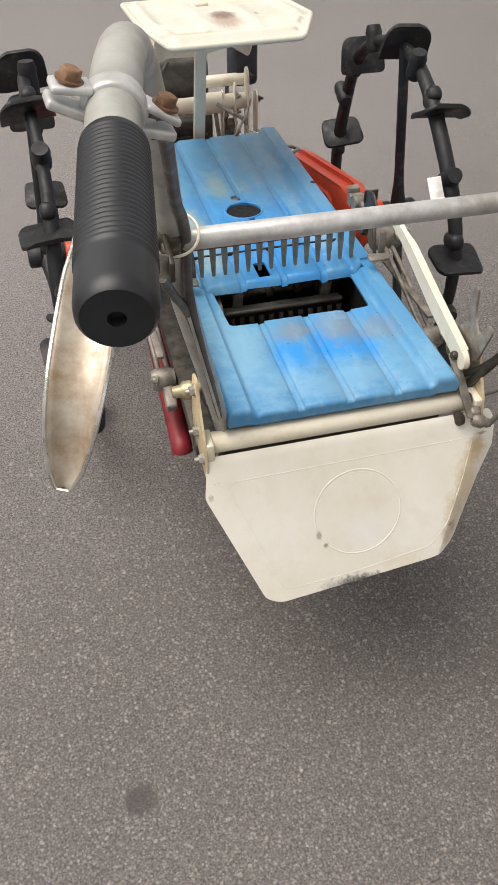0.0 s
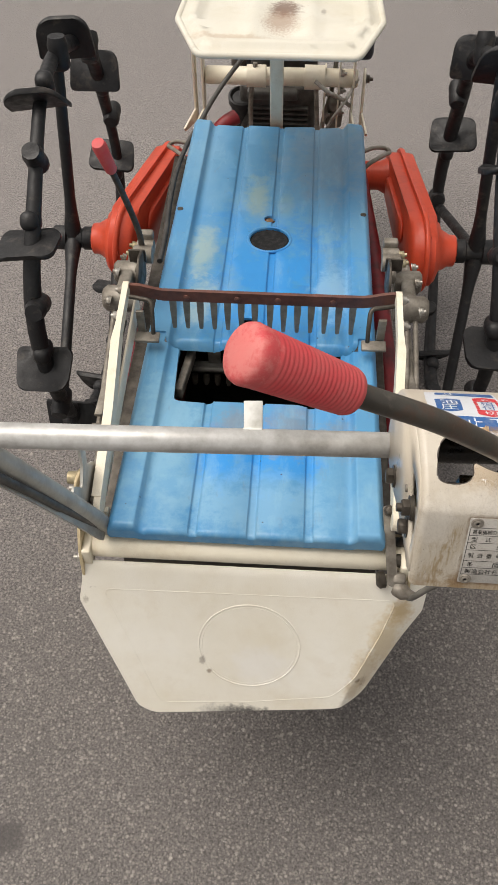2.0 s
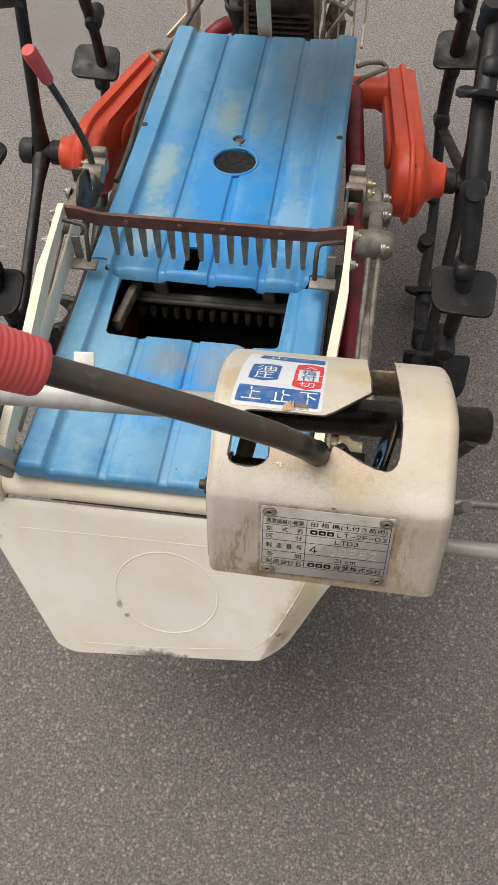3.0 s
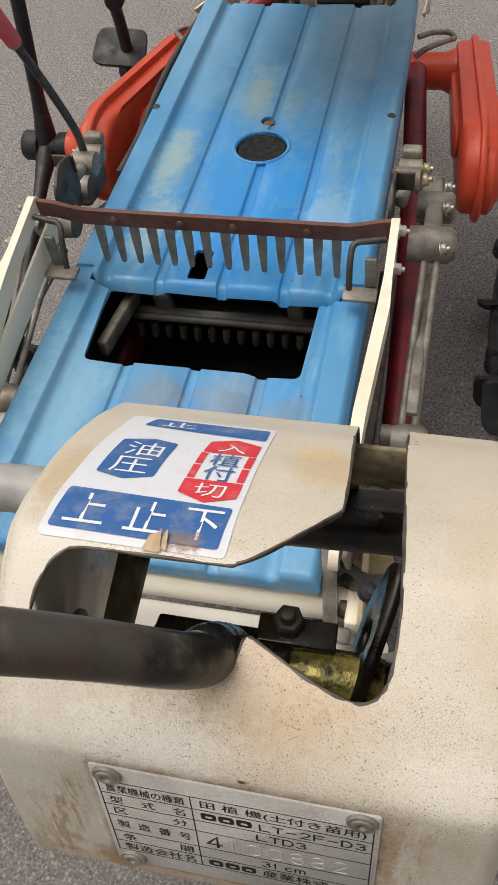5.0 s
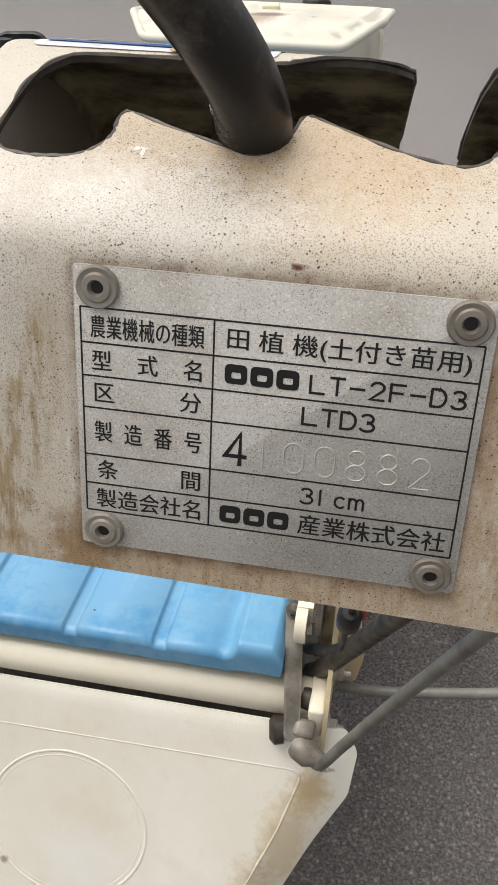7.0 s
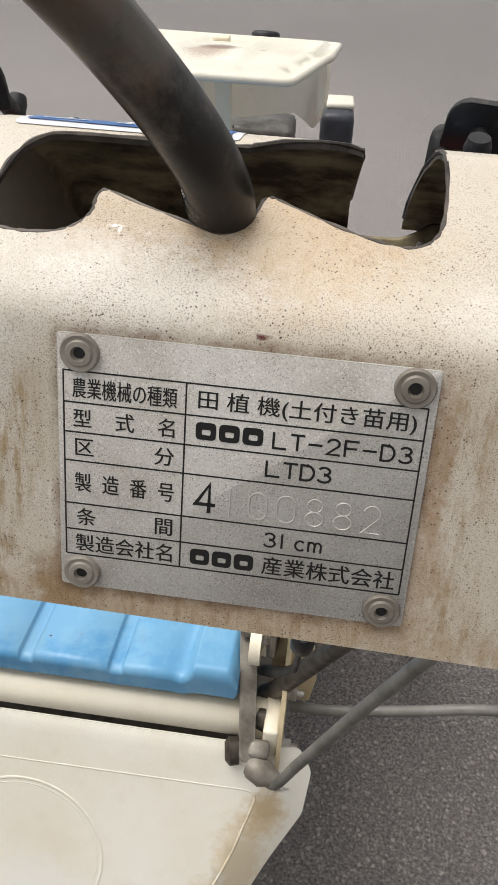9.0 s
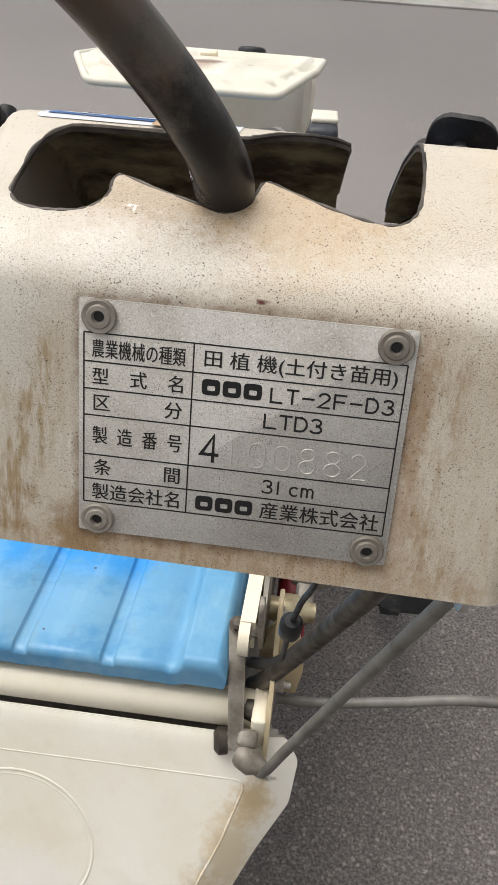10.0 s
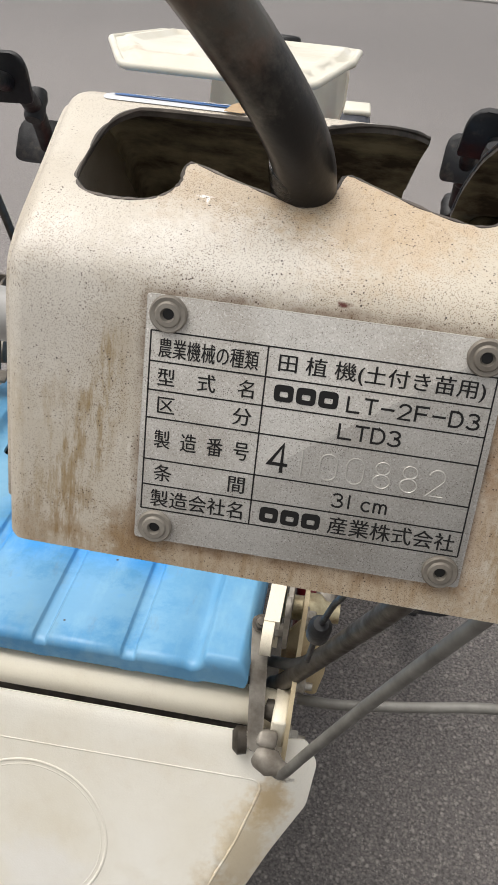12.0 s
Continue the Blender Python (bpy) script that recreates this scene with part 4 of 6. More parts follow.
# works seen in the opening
# plain near-black walls close in the space behind the opening
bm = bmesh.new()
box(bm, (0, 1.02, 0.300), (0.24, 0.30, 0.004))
works = part("works_box", bm, INSIDE, planter, "near-black box round the planting works")
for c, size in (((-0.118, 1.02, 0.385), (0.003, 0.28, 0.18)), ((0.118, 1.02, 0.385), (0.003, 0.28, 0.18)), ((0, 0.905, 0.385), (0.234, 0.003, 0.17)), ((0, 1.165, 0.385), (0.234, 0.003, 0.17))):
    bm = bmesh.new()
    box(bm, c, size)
    part("works_box_wall", bm, INSIDE, works)
bm = bmesh.new()
box(bm, (0.002, 1.085, 0.418), (0.19, 0.012, 0.016), (18, 0, 0), 0.002)
rod(bm, (-0.092, 1.076, 0.424), (0.098, 1.076, 0.424), 0.004, 12)
part("feed_bar", bm, ENGINE, works, "grey scalloped seedling feed bar")
for k in range(13):
    bm = bmesh.new()
    lathe(bm, (-0.088 + k * 0.0152, 1.076, 0.414), (0, -0.35, -1), [(0, 0.0042), (0.012, 0.0042), (0.016, 0.0026)], 10)
    part("feed_tooth", bm, STEEL_DARK, works)
for x in (-0.062, 0.074):
    bm = bmesh.new()
    box(bm, (x, 1.088, 0.436), (0.016, 0.010, 0.036), (12, 0, 0), 0.0015)
    part("feed_clamp", bm, ALU, works)
bm = bmesh.new()
rod(bm, (-0.11, 1.12, 0.425), (0.11, 1.12, 0.425), 0.006, 14)
rod(bm, (-0.11, 1.13, 0.375), (0.11, 1.13, 0.375), 0.011, 14)
for x in (-0.05, -0.012, 0.034, 0.066):
    rod(bm, (x, 1.12, 0.425), (x + 0.012, 1.12, 0.425), 0.011, 14)
part("shaft", bm, STEEL_DARK, works)
bm = bmesh.new()
box(bm, (-0.096, 1.05, 0.445), (0.010, 0.085, 0.018), (-8, 0, -6), 0.002)
part("guide", bm, ALU, works)

# chassis under the cover
bm = bmesh.new()
for s in (-1, 1):
    box(bm, (s * 0.120, 1.33, 0.335), (0.020, 0.60, 0.045), (-3, 0, 0), 0.004)
box(bm, (0, 1.50, 0.30), (0.22, 0.20, 0.12), (0, 0, 0), 0.012)
box(bm, (0, 1.20, 0.26), (0.20, 0.05, 0.05), None, 0.006)
part("chassis", bm, RED_FRAME, planter, "dull red steel chassis")

# ---- wheels, gear arms and side linkage ----
HUB_Y, HUB_Z, RING_R, WHEEL_X = 1.43, 0.338, 0.297, {-1: 0.313, 1: 0.309}
PADDLES = {-1: (25, 63, 100, 139, 175, 212, 255, 298, 348), 1: (0, 40, 82, 117, 162, 200, 238, 276, 316)}


def wheel(s):
    """Black paddle wheel: rim tube, spokes, hub, and tilted rounded paddles with lugs."""
    x = s * WHEEL_X[s]
    bm = bmesh.new()
    lathe(bm, (s * 0.283, HUB_Y, HUB_Z), (s, 0, 0), [(0, 0.014), (0.010, 0.019), (0.030, 0.019), (0.032, 0.016), (0.056, 0.016), (0.058, 0.020), (0.078, 0.020), (0.081, 0.017)], 20)
    w = part("wheel", bm, BLACK, planter, "black steel and rubber paddle wheel, scuffed and muddy")
    bm = bmesh.new()
    n, seg = 72, 14
    rings = []
    for k in range(n):
        a = 2 * math.pi * k / n
        c, d = V(x + s * 0.004 * math.sin(5 * a), HUB_Y + RING_R * math.cos(a), HUB_Z + RING_R * math.sin(a)), V(0, math.cos(a), math.sin(a))
        r = 0.0110 + 0.0018 * math.sin(3 * a + s)
        rings.append([bm.verts.new(c + (d * math.cos(2 * math.pi * j / seg) + V(1, 0, 0) * math.sin(2 * math.pi * j / seg)) * r) for j in range(seg)])
    for k in range(n):
        for j in range(seg):
            bm.faces.new((rings[k][j], rings[k][(j + 1) % seg], rings[(k + 1) % n][(j + 1) % seg], rings[(k + 1) % n][j]))
    part("rim", bm, BLACK, w)
    for deg in (82, -40, 198) if s < 0 else (88, -24, -120):
        a = radians(deg)
        d = V(0, math.cos(a), math.sin(a))
        p0, p1 = V(s * 0.331, HUB_Y, HUB_Z) + d * 0.010, V(x, HUB_Y, HUB_Z) + d * RING_R
        bm = bmesh.new()
        tube(bm, [p0, p0 + (p1 - p0) * 0.4, p1], 0.0105, 5, 10, radii=lambda t: 0.0150 - 0.0060 * min(1, t * 4))
        part("spoke", bm, BLACK, w)
    for i, deg in enumerate(PADDLES[s]):
        a, tilt_a = radians(deg), radians(deg + (38 if s < 0 else 33))
        c = V(x, HUB_Y + RING_R * math.cos(a), HUB_Z + RING_R * math.sin(a))
        up, across = V(0, math.cos(tilt_a), math.sin(tilt_a)), V(1, 0, 0)
        nrm = up.cross(across)
        bm = bmesh.new()
        lean = s * 0.006
        pts = rounded([(-0.043 + lean, -0.020), (0.043 + lean, -0.020), (0.038 + lean, 0.046), (-0.038 + lean, 0.046)], [0.012, 0.012, 0.020, 0.020], 4)
        slab(bm, pts, lambda u, v, w_, c=c, up=up, nrm=nrm: c + across * u + up * v + nrm * (w_ - 0.004 - 0.35 * u * u / 0.04), 0.007, 0.0015)
        part("paddle", bm, BLACK, w)
        bm = bmesh.new()
        box(bm, (0, 0, 0), (0.024, 0.026, 0.040), None, 0.010, 3)
        bm.transform(Matrix.Translation(c) @ pose(0, 0, 0, deg - 90, 0, 0) @ pose(0, 0.016, 0, 0, 0, 0))
        part("paddle_boss", bm, BLACK, w)
        nxt = PADDLES[s][(i + 1) % len(PADDLES[s])]
        gap = ((nxt - deg + 180) % 360) - 180
        b = radians(deg + gap * 0.52)
        bm = bmesh.new()
        lathe(bm, (0, 0, -0.024), (0, 0, 1), [(0, 0.0115), (0.004, 0.0142), (0.016, 0.0150), (0.026, 0.0138), (0.034, 0.0150), (0.046, 0.0120)], 14)
        bm.transform(Matrix.Translation((x - s * 0.004, HUB_Y + (RING_R + 0.006) * math.cos(b), HUB_Z + (RING_R + 0.006) * math.sin(b))) @ pose(0, 0, 0, math.degrees(b) - 90, 0, 0))
        part("lug", bm, BLACK, w)
    return w


for s in (-1, 1):
    wheel(s)


def hull(c0, r0, c1, r1, n=14):
    """Outline of a belt round two circles, in 2D."""
    d = Vector(c1) - Vector(c0)
    base = math.atan2(d.y, d.x)
    off = math.acos((r0 - r1) / d.length)
    out = []
    for k in range(n + 1):
        a = base + off + (2 * math.pi - 2 * off) * k / n
        out.append((c0[0] + r0 * math.cos(a), c0[1] + r0 * math.sin(a)))
    for k in range(n + 1):
        a = base - off + 2 * off * k / n
        out.append((c1[0] + r1 * math.cos(a), c1[1] + r1 * math.sin(a)))
    return out


def gear_arm(s):
    """Orange cast arm from the axle tube down to the wheel hub."""
    far = (1.690, 0.290)
    hub = (HUB_Y, HUB_Z)
    bm = bmesh.new()
    lay = lambda x0: (lambda u, v, t: V(s * (x0 + t - (0.065 if s > 0 else 0.125) * (u - HUB_Y)), u, v))
    slab(bm, hull(hub, 0.058, far, 0.042), lay(0.218), 0.044, 0.006)
    g = part("gear_arm", bm, ORANGE, planter, "orange-red cast gear arm with a flanged seam")
    bm = bmesh.new()
    slab(bm, hull(hub, 0.068, far, 0.050), lay(0.238), 0.008, 0.002)
    part("seam_flange", bm, ORANGE, g)
    bm = bmesh.new()
    lathe(bm, (s * 0.250, *hub), (s, 0, 0), [(0, 0.056), (0.006, 0.056), (0.010, 0.048), (0.018, 0.044), (0.022, 0.034), (0.030, 0.030), (0.036, 0.026), (0.046, 0.025), (0.048, 0.022)], 28)
    part("hub_cone", bm, ORANGE, g)
    bm = bmesh.new()
    lathe(bm, (s * 0.090, *far), (s, 0, 0), [(0, 0.026), (0.096, 0.026), (0.108, 0.032), (0.114, 0.032)], 22)
    part("axle_tube", bm, ORANGE, g)
    bm = bmesh.new()
    slab(bm, hull((HUB_Y + 0.06, HUB_Z - 0.008), 0.024, (1.640, 0.302), 0.018), lay(0.211), 0.008, 0.003)
    part("rib", bm, ORANGE, g)
    for k in range(7):
        a = radians(120 + 40 * k)
        bm = bmesh.new()
        hexbolt(bm, (s * 0.245, HUB_Y + 0.061 * math.cos(a), HUB_Z + 0.061 * math.sin(a)), (s, 0, 0), 0.0042, 0.004, 0)
        part("bolt", bm, ORANGE, g)
    bm = bmesh.new()
    tube(bm, [(s * 0.148, 1.575, 0.388), (s * 0.162, 1.585, 0.394), (s * 0.186, 1.625, 0.380), (s * 0.196, 1.650, 0.368), (s * 0.188, 1.662, 0.368), (s * 0.168, 1.650, 0.376), (s * 0.148, 1.635, 0.378)], 0.0036, 8, 8)
    part("breather_hose", bm, ALU, g, "grey bent breather hose")
    return g


for s in (-1, 1):
    gear_arm(s)


def linkage(s):
    """Planting arm and its levers beside the cover."""
    bm = bmesh.new()
    box(bm, (s * 0.192, 1.255, 0.435), (0.022, 0.060, 0.030), (-12, 0, 0), 0.005)
    lathe(bm, (s * 0.178, 1.232, 0.448), (s, 0, 0), [(0, 0.016), (0.034, 0.016), (0.038, 0.012)], 18)
    lathe(bm, (s * 0.174, 1.168, 0.458), (s, 0, 0), [(0, 0.017), (0.014, 0.018), (0.040, 0.018), (0.046, 0.013)], 18)
    box(bm, (s * 0.196, 1.200, 0.452), (0.018, 0.07, 0.024), (-8, 0, 0), 0.004)
    a = part("planting_arm", bm, ALU, planter, "grey cast-aluminium planting arm with grimy joints")
    bm = bmesh.new()
    for dx in (-0.006, 0.006):
        tube(bm, [(s * 0.198 + dx, 1.165, 0.452), (s * 0.196 + dx, 1.07, 0.440), (s * 0.194 + dx, 0.965, 0.420)], 0.0036, 4, 8)
    box(bm, (s * 0.196, 1.065, 0.436), (0.010, 0.19, 0.005), (-7.5, 0, 0), 0.001)
    part("link_bar", bm, ALU, a)
    bm = bmesh.new()
    lathe(bm, (s * 0.180, 0.962, 0.418), (s, 0, 0), [(0, 0.013), (0.010, 0.016), (0.026, 0.016), (0.032, 0.012)], 16)
    lathe(bm, (s * 0.170, 0.975, 0.405), (s, 0, 0), [(0, 0.010), (0.016, 0.010)], 12)
    box(bm, (s * 0.192, 0.935, 0.405), (0.016, 0.035, 0.018), (20, 0, 0), 0.004)
    part("lower_joint", bm, ALU, a)
    for y, z in ((1.268, 0.442), (1.215, 0.462), (1.150, 0.470), (0.950, 0.428)):
        bm = bmesh.new()
        hexbolt(bm, (s * 0.206, y, z), (s, 0, 0.3), 0.0055, 0.005, 0.004)
        part("bolt", bm, ZINC, a)
    # clevis on the cover's side
    bm = bmesh.new()
    lathe(bm, (s * 0.155, 1.213, 0.498), (s, 0, 0), [(0, 0.012), (0.024, 0.012), (0.026, 0.009)], 16)
    lathe(bm, (s * 0.157, 1.238, 0.490), (s, 0, 0), [(0, 0.010), (0.022, 0.010)], 14)
    rod(bm, (s * 0.167, 1.213, 0.498), (s * 0.165, 1.165, 0.512), 0.006, 12)
    box(bm, (s * 0.168, 1.250, 0.500), (0.020, 0.012, 0.014), None, 0.003)
    c = part("clevis", bm, ALU, planter, "grimy steel clevis with brass-coloured nuts")
    for y, z in ((1.213, 0.498), (1.238, 0.490)):
        bm = bmesh.new()
        hexbolt(bm, (s * 0.180, y, z), (s, 0, 0.2), 0.006, 0.006, 0.005)
        part("nut", bm, BRASS, c)
    bm = bmesh.new()
    slab(bm, rounded([(1.120, 0.505), (1.170, 0.500), (1.172, 0.545), (1.140, 0.556), (1.118, 0.540)], 0.008), in_yz(s * 0.158 - 0.0015), 0.003, 0.0005)
    box(bm, (s * 0.165, 1.168, 0.535), (0.022, 0.003, 0.020), None, 0.001)
    part("slotted_plate", bm, STEEL_DARK, c)
    # red side rail under the links
    bm = bmesh.new()
    tube(bm, [(-0.184, 0.905, 0.325), (-0.184, 0.93, 0.338), (-0.182, 1.10, 0.345), (-0.175, 1.35, 0.338), (-0.160, 1.66, 0.310)] if s < 0 else [(0.182, 0.985, 0.300), (0.181, 1.01, 0.332), (0.180, 1.10, 0.345), (0.169, 1.35, 0.338), (0.147, 1.66, 0.310)], 0.0150, 6, 16)
    part("side_rail", bm, RED_FRAME, planter, "dull red tubular side rail")


for s in (-1, 1):
    linkage(s)

# red-knobbed selector lever
bm = bmesh.new()
tube(bm, [(-0.170, 1.222, 0.500), (-0.172, 1.223, 0.530), (-0.180, 1.210, 0.590), (-0.189, 1.190, 0.655)], 0.0042, 6, 10)
sel = part("selector_lever", bm, STEEL_DARK, planter, "thin steel lever with a small red knob")
bm = bmesh.new()
lathe(bm, (-0.1875, 1.1935, 0.645), (-0.14, -0.30, 0.94), [(0, 0.0060), (0.003, 0.0074), (0.030, 0.0084), (0.046, 0.0090), (0.052, 0.0074), (0.053, 0.004)], 18)
part("knob", bm, RED_GRIP, sel, "red plastic knob")

# ---- engine end ----
bm = bmesh.new()
rod(bm, (-0.146, 1.840, 0.394), (0.140, 1.840, 0.394), 0.0165, 20)
lathe(bm, (-0.068, 1.840, 0.394), (1, 0, 0), [(0, 0.020), (0.036, 0.020)], 20)
lathe(bm, (0.040, 1.840, 0.394), (1, 0, 0), [(0, 0.022), (0.038, 0.022)], 20)
part("rear_cross_tube", bm, CREAM, planter, "cream pivot tube before the engine")
bm = bmesh.new()
rod(bm, (0.046, 1.870, 0.428), (0.136, 1.870, 0.428), 0.0125, 18)
part("stub_tube", bm, CREAM, planter)
for s, xs in ((-1, (-0.150, -0.166)), (1, (0.132, 0.152))):
    for k, x in enumerate(xs):
        bm = bmesh.new()
        z1 = (0.480, 0.505)[k] if s < 0 else (0.470, 0.420)[k]
        pts = [(1.812, 0.30), (1.846, 0.30), (1.850, z1 - 0.012), (1.832, z1), (1.816, z1 - 0.012)]
        slab(bm, rounded(pts, 0.008), in_yz(x - 0.0018), 0.0036, 0.0008)
        slab(bm, rounded([(1.655, 0.400), (1.668, 0.386), (1.840, 0.300), (1.840, 0.330)], 0.004), in_yz(x - 0.0016), 0.0032, 0.0006)
        b = part("upright_plate", bm, CREAM, planter, "cream flat steel upright")
        bm = bmesh.new()
        hexbolt(bm, (x + s * 0.002, 1.832, z1 - 0.022), (s, 0, 0), 0.007, 0.006, 0.008)
        part("bolt", bm, STEEL_DARK, b)
bm = bmesh.new()
box(bm, (-0.005, 1.632, 0.535), (0.022, 0.010, 0.305), (14, 0, 0), 0.002)
box(bm, (-0.005, 1.590, 0.674), (0.060, 0.050, 0.006), (-8, 0, 0), 0.001)
part("tray_post", bm, CREAM, planter, "cream flat post carrying the tray")


def tray_at(x, y):
    """Moulded tray: slopes down away from the driver, its front lip drooping; raised border, shallow pan and two ribs."""
    z = 0.709 - 0.195 * (y - 1.435) - 0.020 * max(0.0, (1.435 - y) / 0.075) ** 1.5
    edge = min(0.135 - abs(x - 0.005), y - 1.360, 1.680 - y, (0.135 - abs(x - 0.005)) * 0.92 + (y - 1.435) * 0.39 + 0.0005 if y < 1.44 else 1.0)
    z += 0.004 * min(1.0, max(0.0, (edge - 0.012) / 0.004))
    z -= 0.005 * min(1.0, max(0.0, (edge - 0.024) / 0.005))
    for r in (-0.030, 0.046):
        z += 0.004 * max(0.0, 1 - abs(x - r) / 0.008) if edge > 0.03 else 0
    return V(x, y, z)


tray_line = rounded([(-0.098, 1.360), (0.108, 1.360), (0.140, 1.435), (0.140, 1.680), (-0.130, 1.680), (-0.130, 1.435)], 0.010)
tray = sheet("tray", [tray_line], [0.005 + sg * (0.135 - d) for sg in (-1, 1) for d in (0.012, 0.016, 0.024, 0.029, 0.04, 0.052, 0.066)] + [r + d for r in (-0.030, 0.046) for d in (-0.008, 0, 0.008)], [1.372, 1.376, 1.384, 1.389, 1.400, 1.412, 1.424, 1.436, 1.448, 1.47, 1.51, 1.55, 1.59, 1.63, 1.651, 1.656, 1.664, 1.668], tray_at, 0.003, CREAM_PLASTIC, planter, "yellowed cream moulded tray with a worn brown patch")
rim_line = [tray_at(x, y) + V(0, 0, -0.002) for x, y in tray_line]
bm = bmesh.new()
tube(bm, rim_line + rim_line[:1], 0.0045, 1, 10, smooth=False)
part("rolled_rim", bm, CREAM_PLASTIC, tray)

# fuel tank cowl behind the tray, with its cap
bm = bmesh.new()
cowl = [(-0.074, 0.535), (-0.071, 0.577), (-0.066, 0.620), (-0.050, 0.646), (0.062, 0.653), (0.072, 0.644), (0.116, 0.642), (0.125, 0.620), (0.124, 0.570), (0.116, 0.540), (0.111, 0.528), (0.100, 0.538), (0.081, 0.552), (0.006, 0.538), (-0.050, 0.540), (-0.062, 0.532)]
slab(bm, rounded(cowl, 0.008, 5), lambda u, v, w: V(u, 1.720 + w + (0.653 - v) * 0.10, v - 0.26 * w), 0.11, 0.005)
tank = part("fuel_tank", bm, CREAM, planter, "cream fuel tank cowl with an arched lower edge")
bm = bmesh.new()
lathe(bm, (0.033, 1.745, 0.640), (0, 0.25, 1), [(0, 0.019), (0.006, 0.020), (0.012, 0.020), (0.015, 0.017), (0.016, 0.006)], 24)
part("tank_cap", bm, BLACK, tank, "black screw cap")
bm = bmesh.new()
box(bm, (0.139, 1.905, 0.458), (0.054, 0.070, 0.100), (0, 0, 4), 0.012, 3)
filter_box = part("air_filter_box", bm, FILTER, planter, "blue-grey moulded air filter box")
bm = bmesh.new()
box(bm, (0.141, 1.925, 0.511), (0.046, 0.050, 0.010), (0, 0, 4), 0.004, 2)
part("filter_lid", bm, CREAM_PLASTIC, filter_box, "pale filter lid")

# engine
bm = bmesh.new()
box(bm, (-0.010, 1.93, 0.300), (0.150, 0.130, 0.120), (0, 0, 0), 0.010, 2)
box(bm, (-0.020, 1.865, 0.345), (0.100, 0.030, 0.020), (0, 0, 0), 0.006)
box(bm, (0.0, 1.95, 0.415), (0.130, 0.10, 0.100), (0, 0, 0), 0.012, 2)
eng = part("engine", bm, ENGINE, planter, "dusty dark grey engine block")
for k in range(6):
    bm = bmesh.new()
    box(bm, (-0.010, 1.862, 0.262 + k * 0.011), (0.120, 0.016, 0.004), None, 0.001)
    part("cooling_fin", bm, ENGINE, eng)
bm = bmesh.new()
lathe(bm, (-0.082, 1.895, 0.255), (0, -0.25, 1), [(0, 0.020), (0.062, 0.022), (0.064, 0.026), (0.078, 0.026), (0.080, 0.022), (0.074, 0.018)], 20)
part("oil_filler", bm, BLACK, eng, "black filler neck")
bm = bmesh.new()
lathe(bm, (-0.075, 1.975, 0.36), (-1, 0, 0), [(0, 0.055), (0.02, 0.055), (0.03, 0.045), (0.032, 0.02)], 26)
part("flywheel_cover", bm, STEEL_DARK, eng)
bm = bmesh.new()
tube(bm, [(-0.140, 1.77, 0.270), (-0.126, 1.775, 0.308), (-0.106, 1.785, 0.328), (-0.088, 1.80, 0.332)], 0.0145, 8, 14)
part("intake_hose", bm, RED_FRAME, planter, "dull dark red rubber hose")
for q in ([(0.062, 1.83, 0.39), (0.066, 1.82, 0.34), (0.070, 1.80, 0.30), (0.074, 1.78, 0.26)], [(0.100, 1.88, 0.42), (0.094, 1.86, 0.36), (0.080, 1.83, 0.31), (0.076, 1.80, 0.28)], [(-0.052, 1.84, 0.42), (-0.060, 1.83, 0.36), (-0.060, 1.82, 0.29)]):
    bm = bmesh.new()
    tube(bm, q, 0.0045, 6, 8)
    part("control_rod", bm, ALU, eng)
bm = bmesh.new()
box(bm, (0.100, 1.855, 0.305), (0.030, 0.030, 0.040), (10, 0, 20), 0.005)
lathe(bm, (0.10, 1.84, 0.335), (0, -0.4, 1), [(0, 0.012), (0.018, 0.012), (0.022, 0.008)], 14)
part("carburettor", bm, ALU, eng)
for x, z0, z1, y in ((0.078, 0.290, 0.420, 1.825), (0.104, 0.300, 0.436, 1.818)):
    bm = bmesh.new()
    slab(bm, rounded([(y, z0), (y + 0.030, z0), (y + 0.022, z1), (y + 0.004, z1)], 0.004), in_yz(x), 0.003, 0.0006)
    bk = part("engine_bracket", bm, CREAM, planter, "rust-stained cream engine bracket")
    for dz in (0.03, 0.075, 0.11):
        bm = bmesh.new()
        hexbolt(bm, (x + 0.003, y + 0.012, z0 + dz), (1, -0.2, 0), 0.006, 0.006, 0.006)
        part("bolt", bm, ZINC, bk)
for q, r in (([(0.060, 1.80, 0.41), (0.085, 1.79, 0.395), (0.112, 1.80, 0.375), (0.128, 1.82, 0.350)], 0.004), ([(0.140, 1.83, 0.400), (0.118, 1.80, 0.372), (0.096, 1.79, 0.340), (0.086, 1.80, 0.31)], 0.0032)):
    bm = bmesh.new()
    tube(bm, q, r, 8, 10)
    part("linkage_rod", bm, ZINC, eng)
for q, r in (([(-0.156, 1.26, 0.445), (-0.158, 1.34, 0.430), (-0.163, 1.43, 0.420), (-0.163, 1.52, 0.412), (-0.154, 1.60, 0.408), (-0.142, 1.645, 0.410), (-0.105, 1.735, 0.436), (-0.030, 1.86, 0.480)], 0.0042), ([(-0.08, 1.86, 0.42), (-0.085, 1.88, 0.47), (-0.05, 1.90, 0.50), (0.0, 1.92, 0.51)], 0.006)):
    bm = bmesh.new()
    tube(bm, q, r, 8, 8)
    part("cable", bm, CABLE_DARK, planter, "dark control cable")

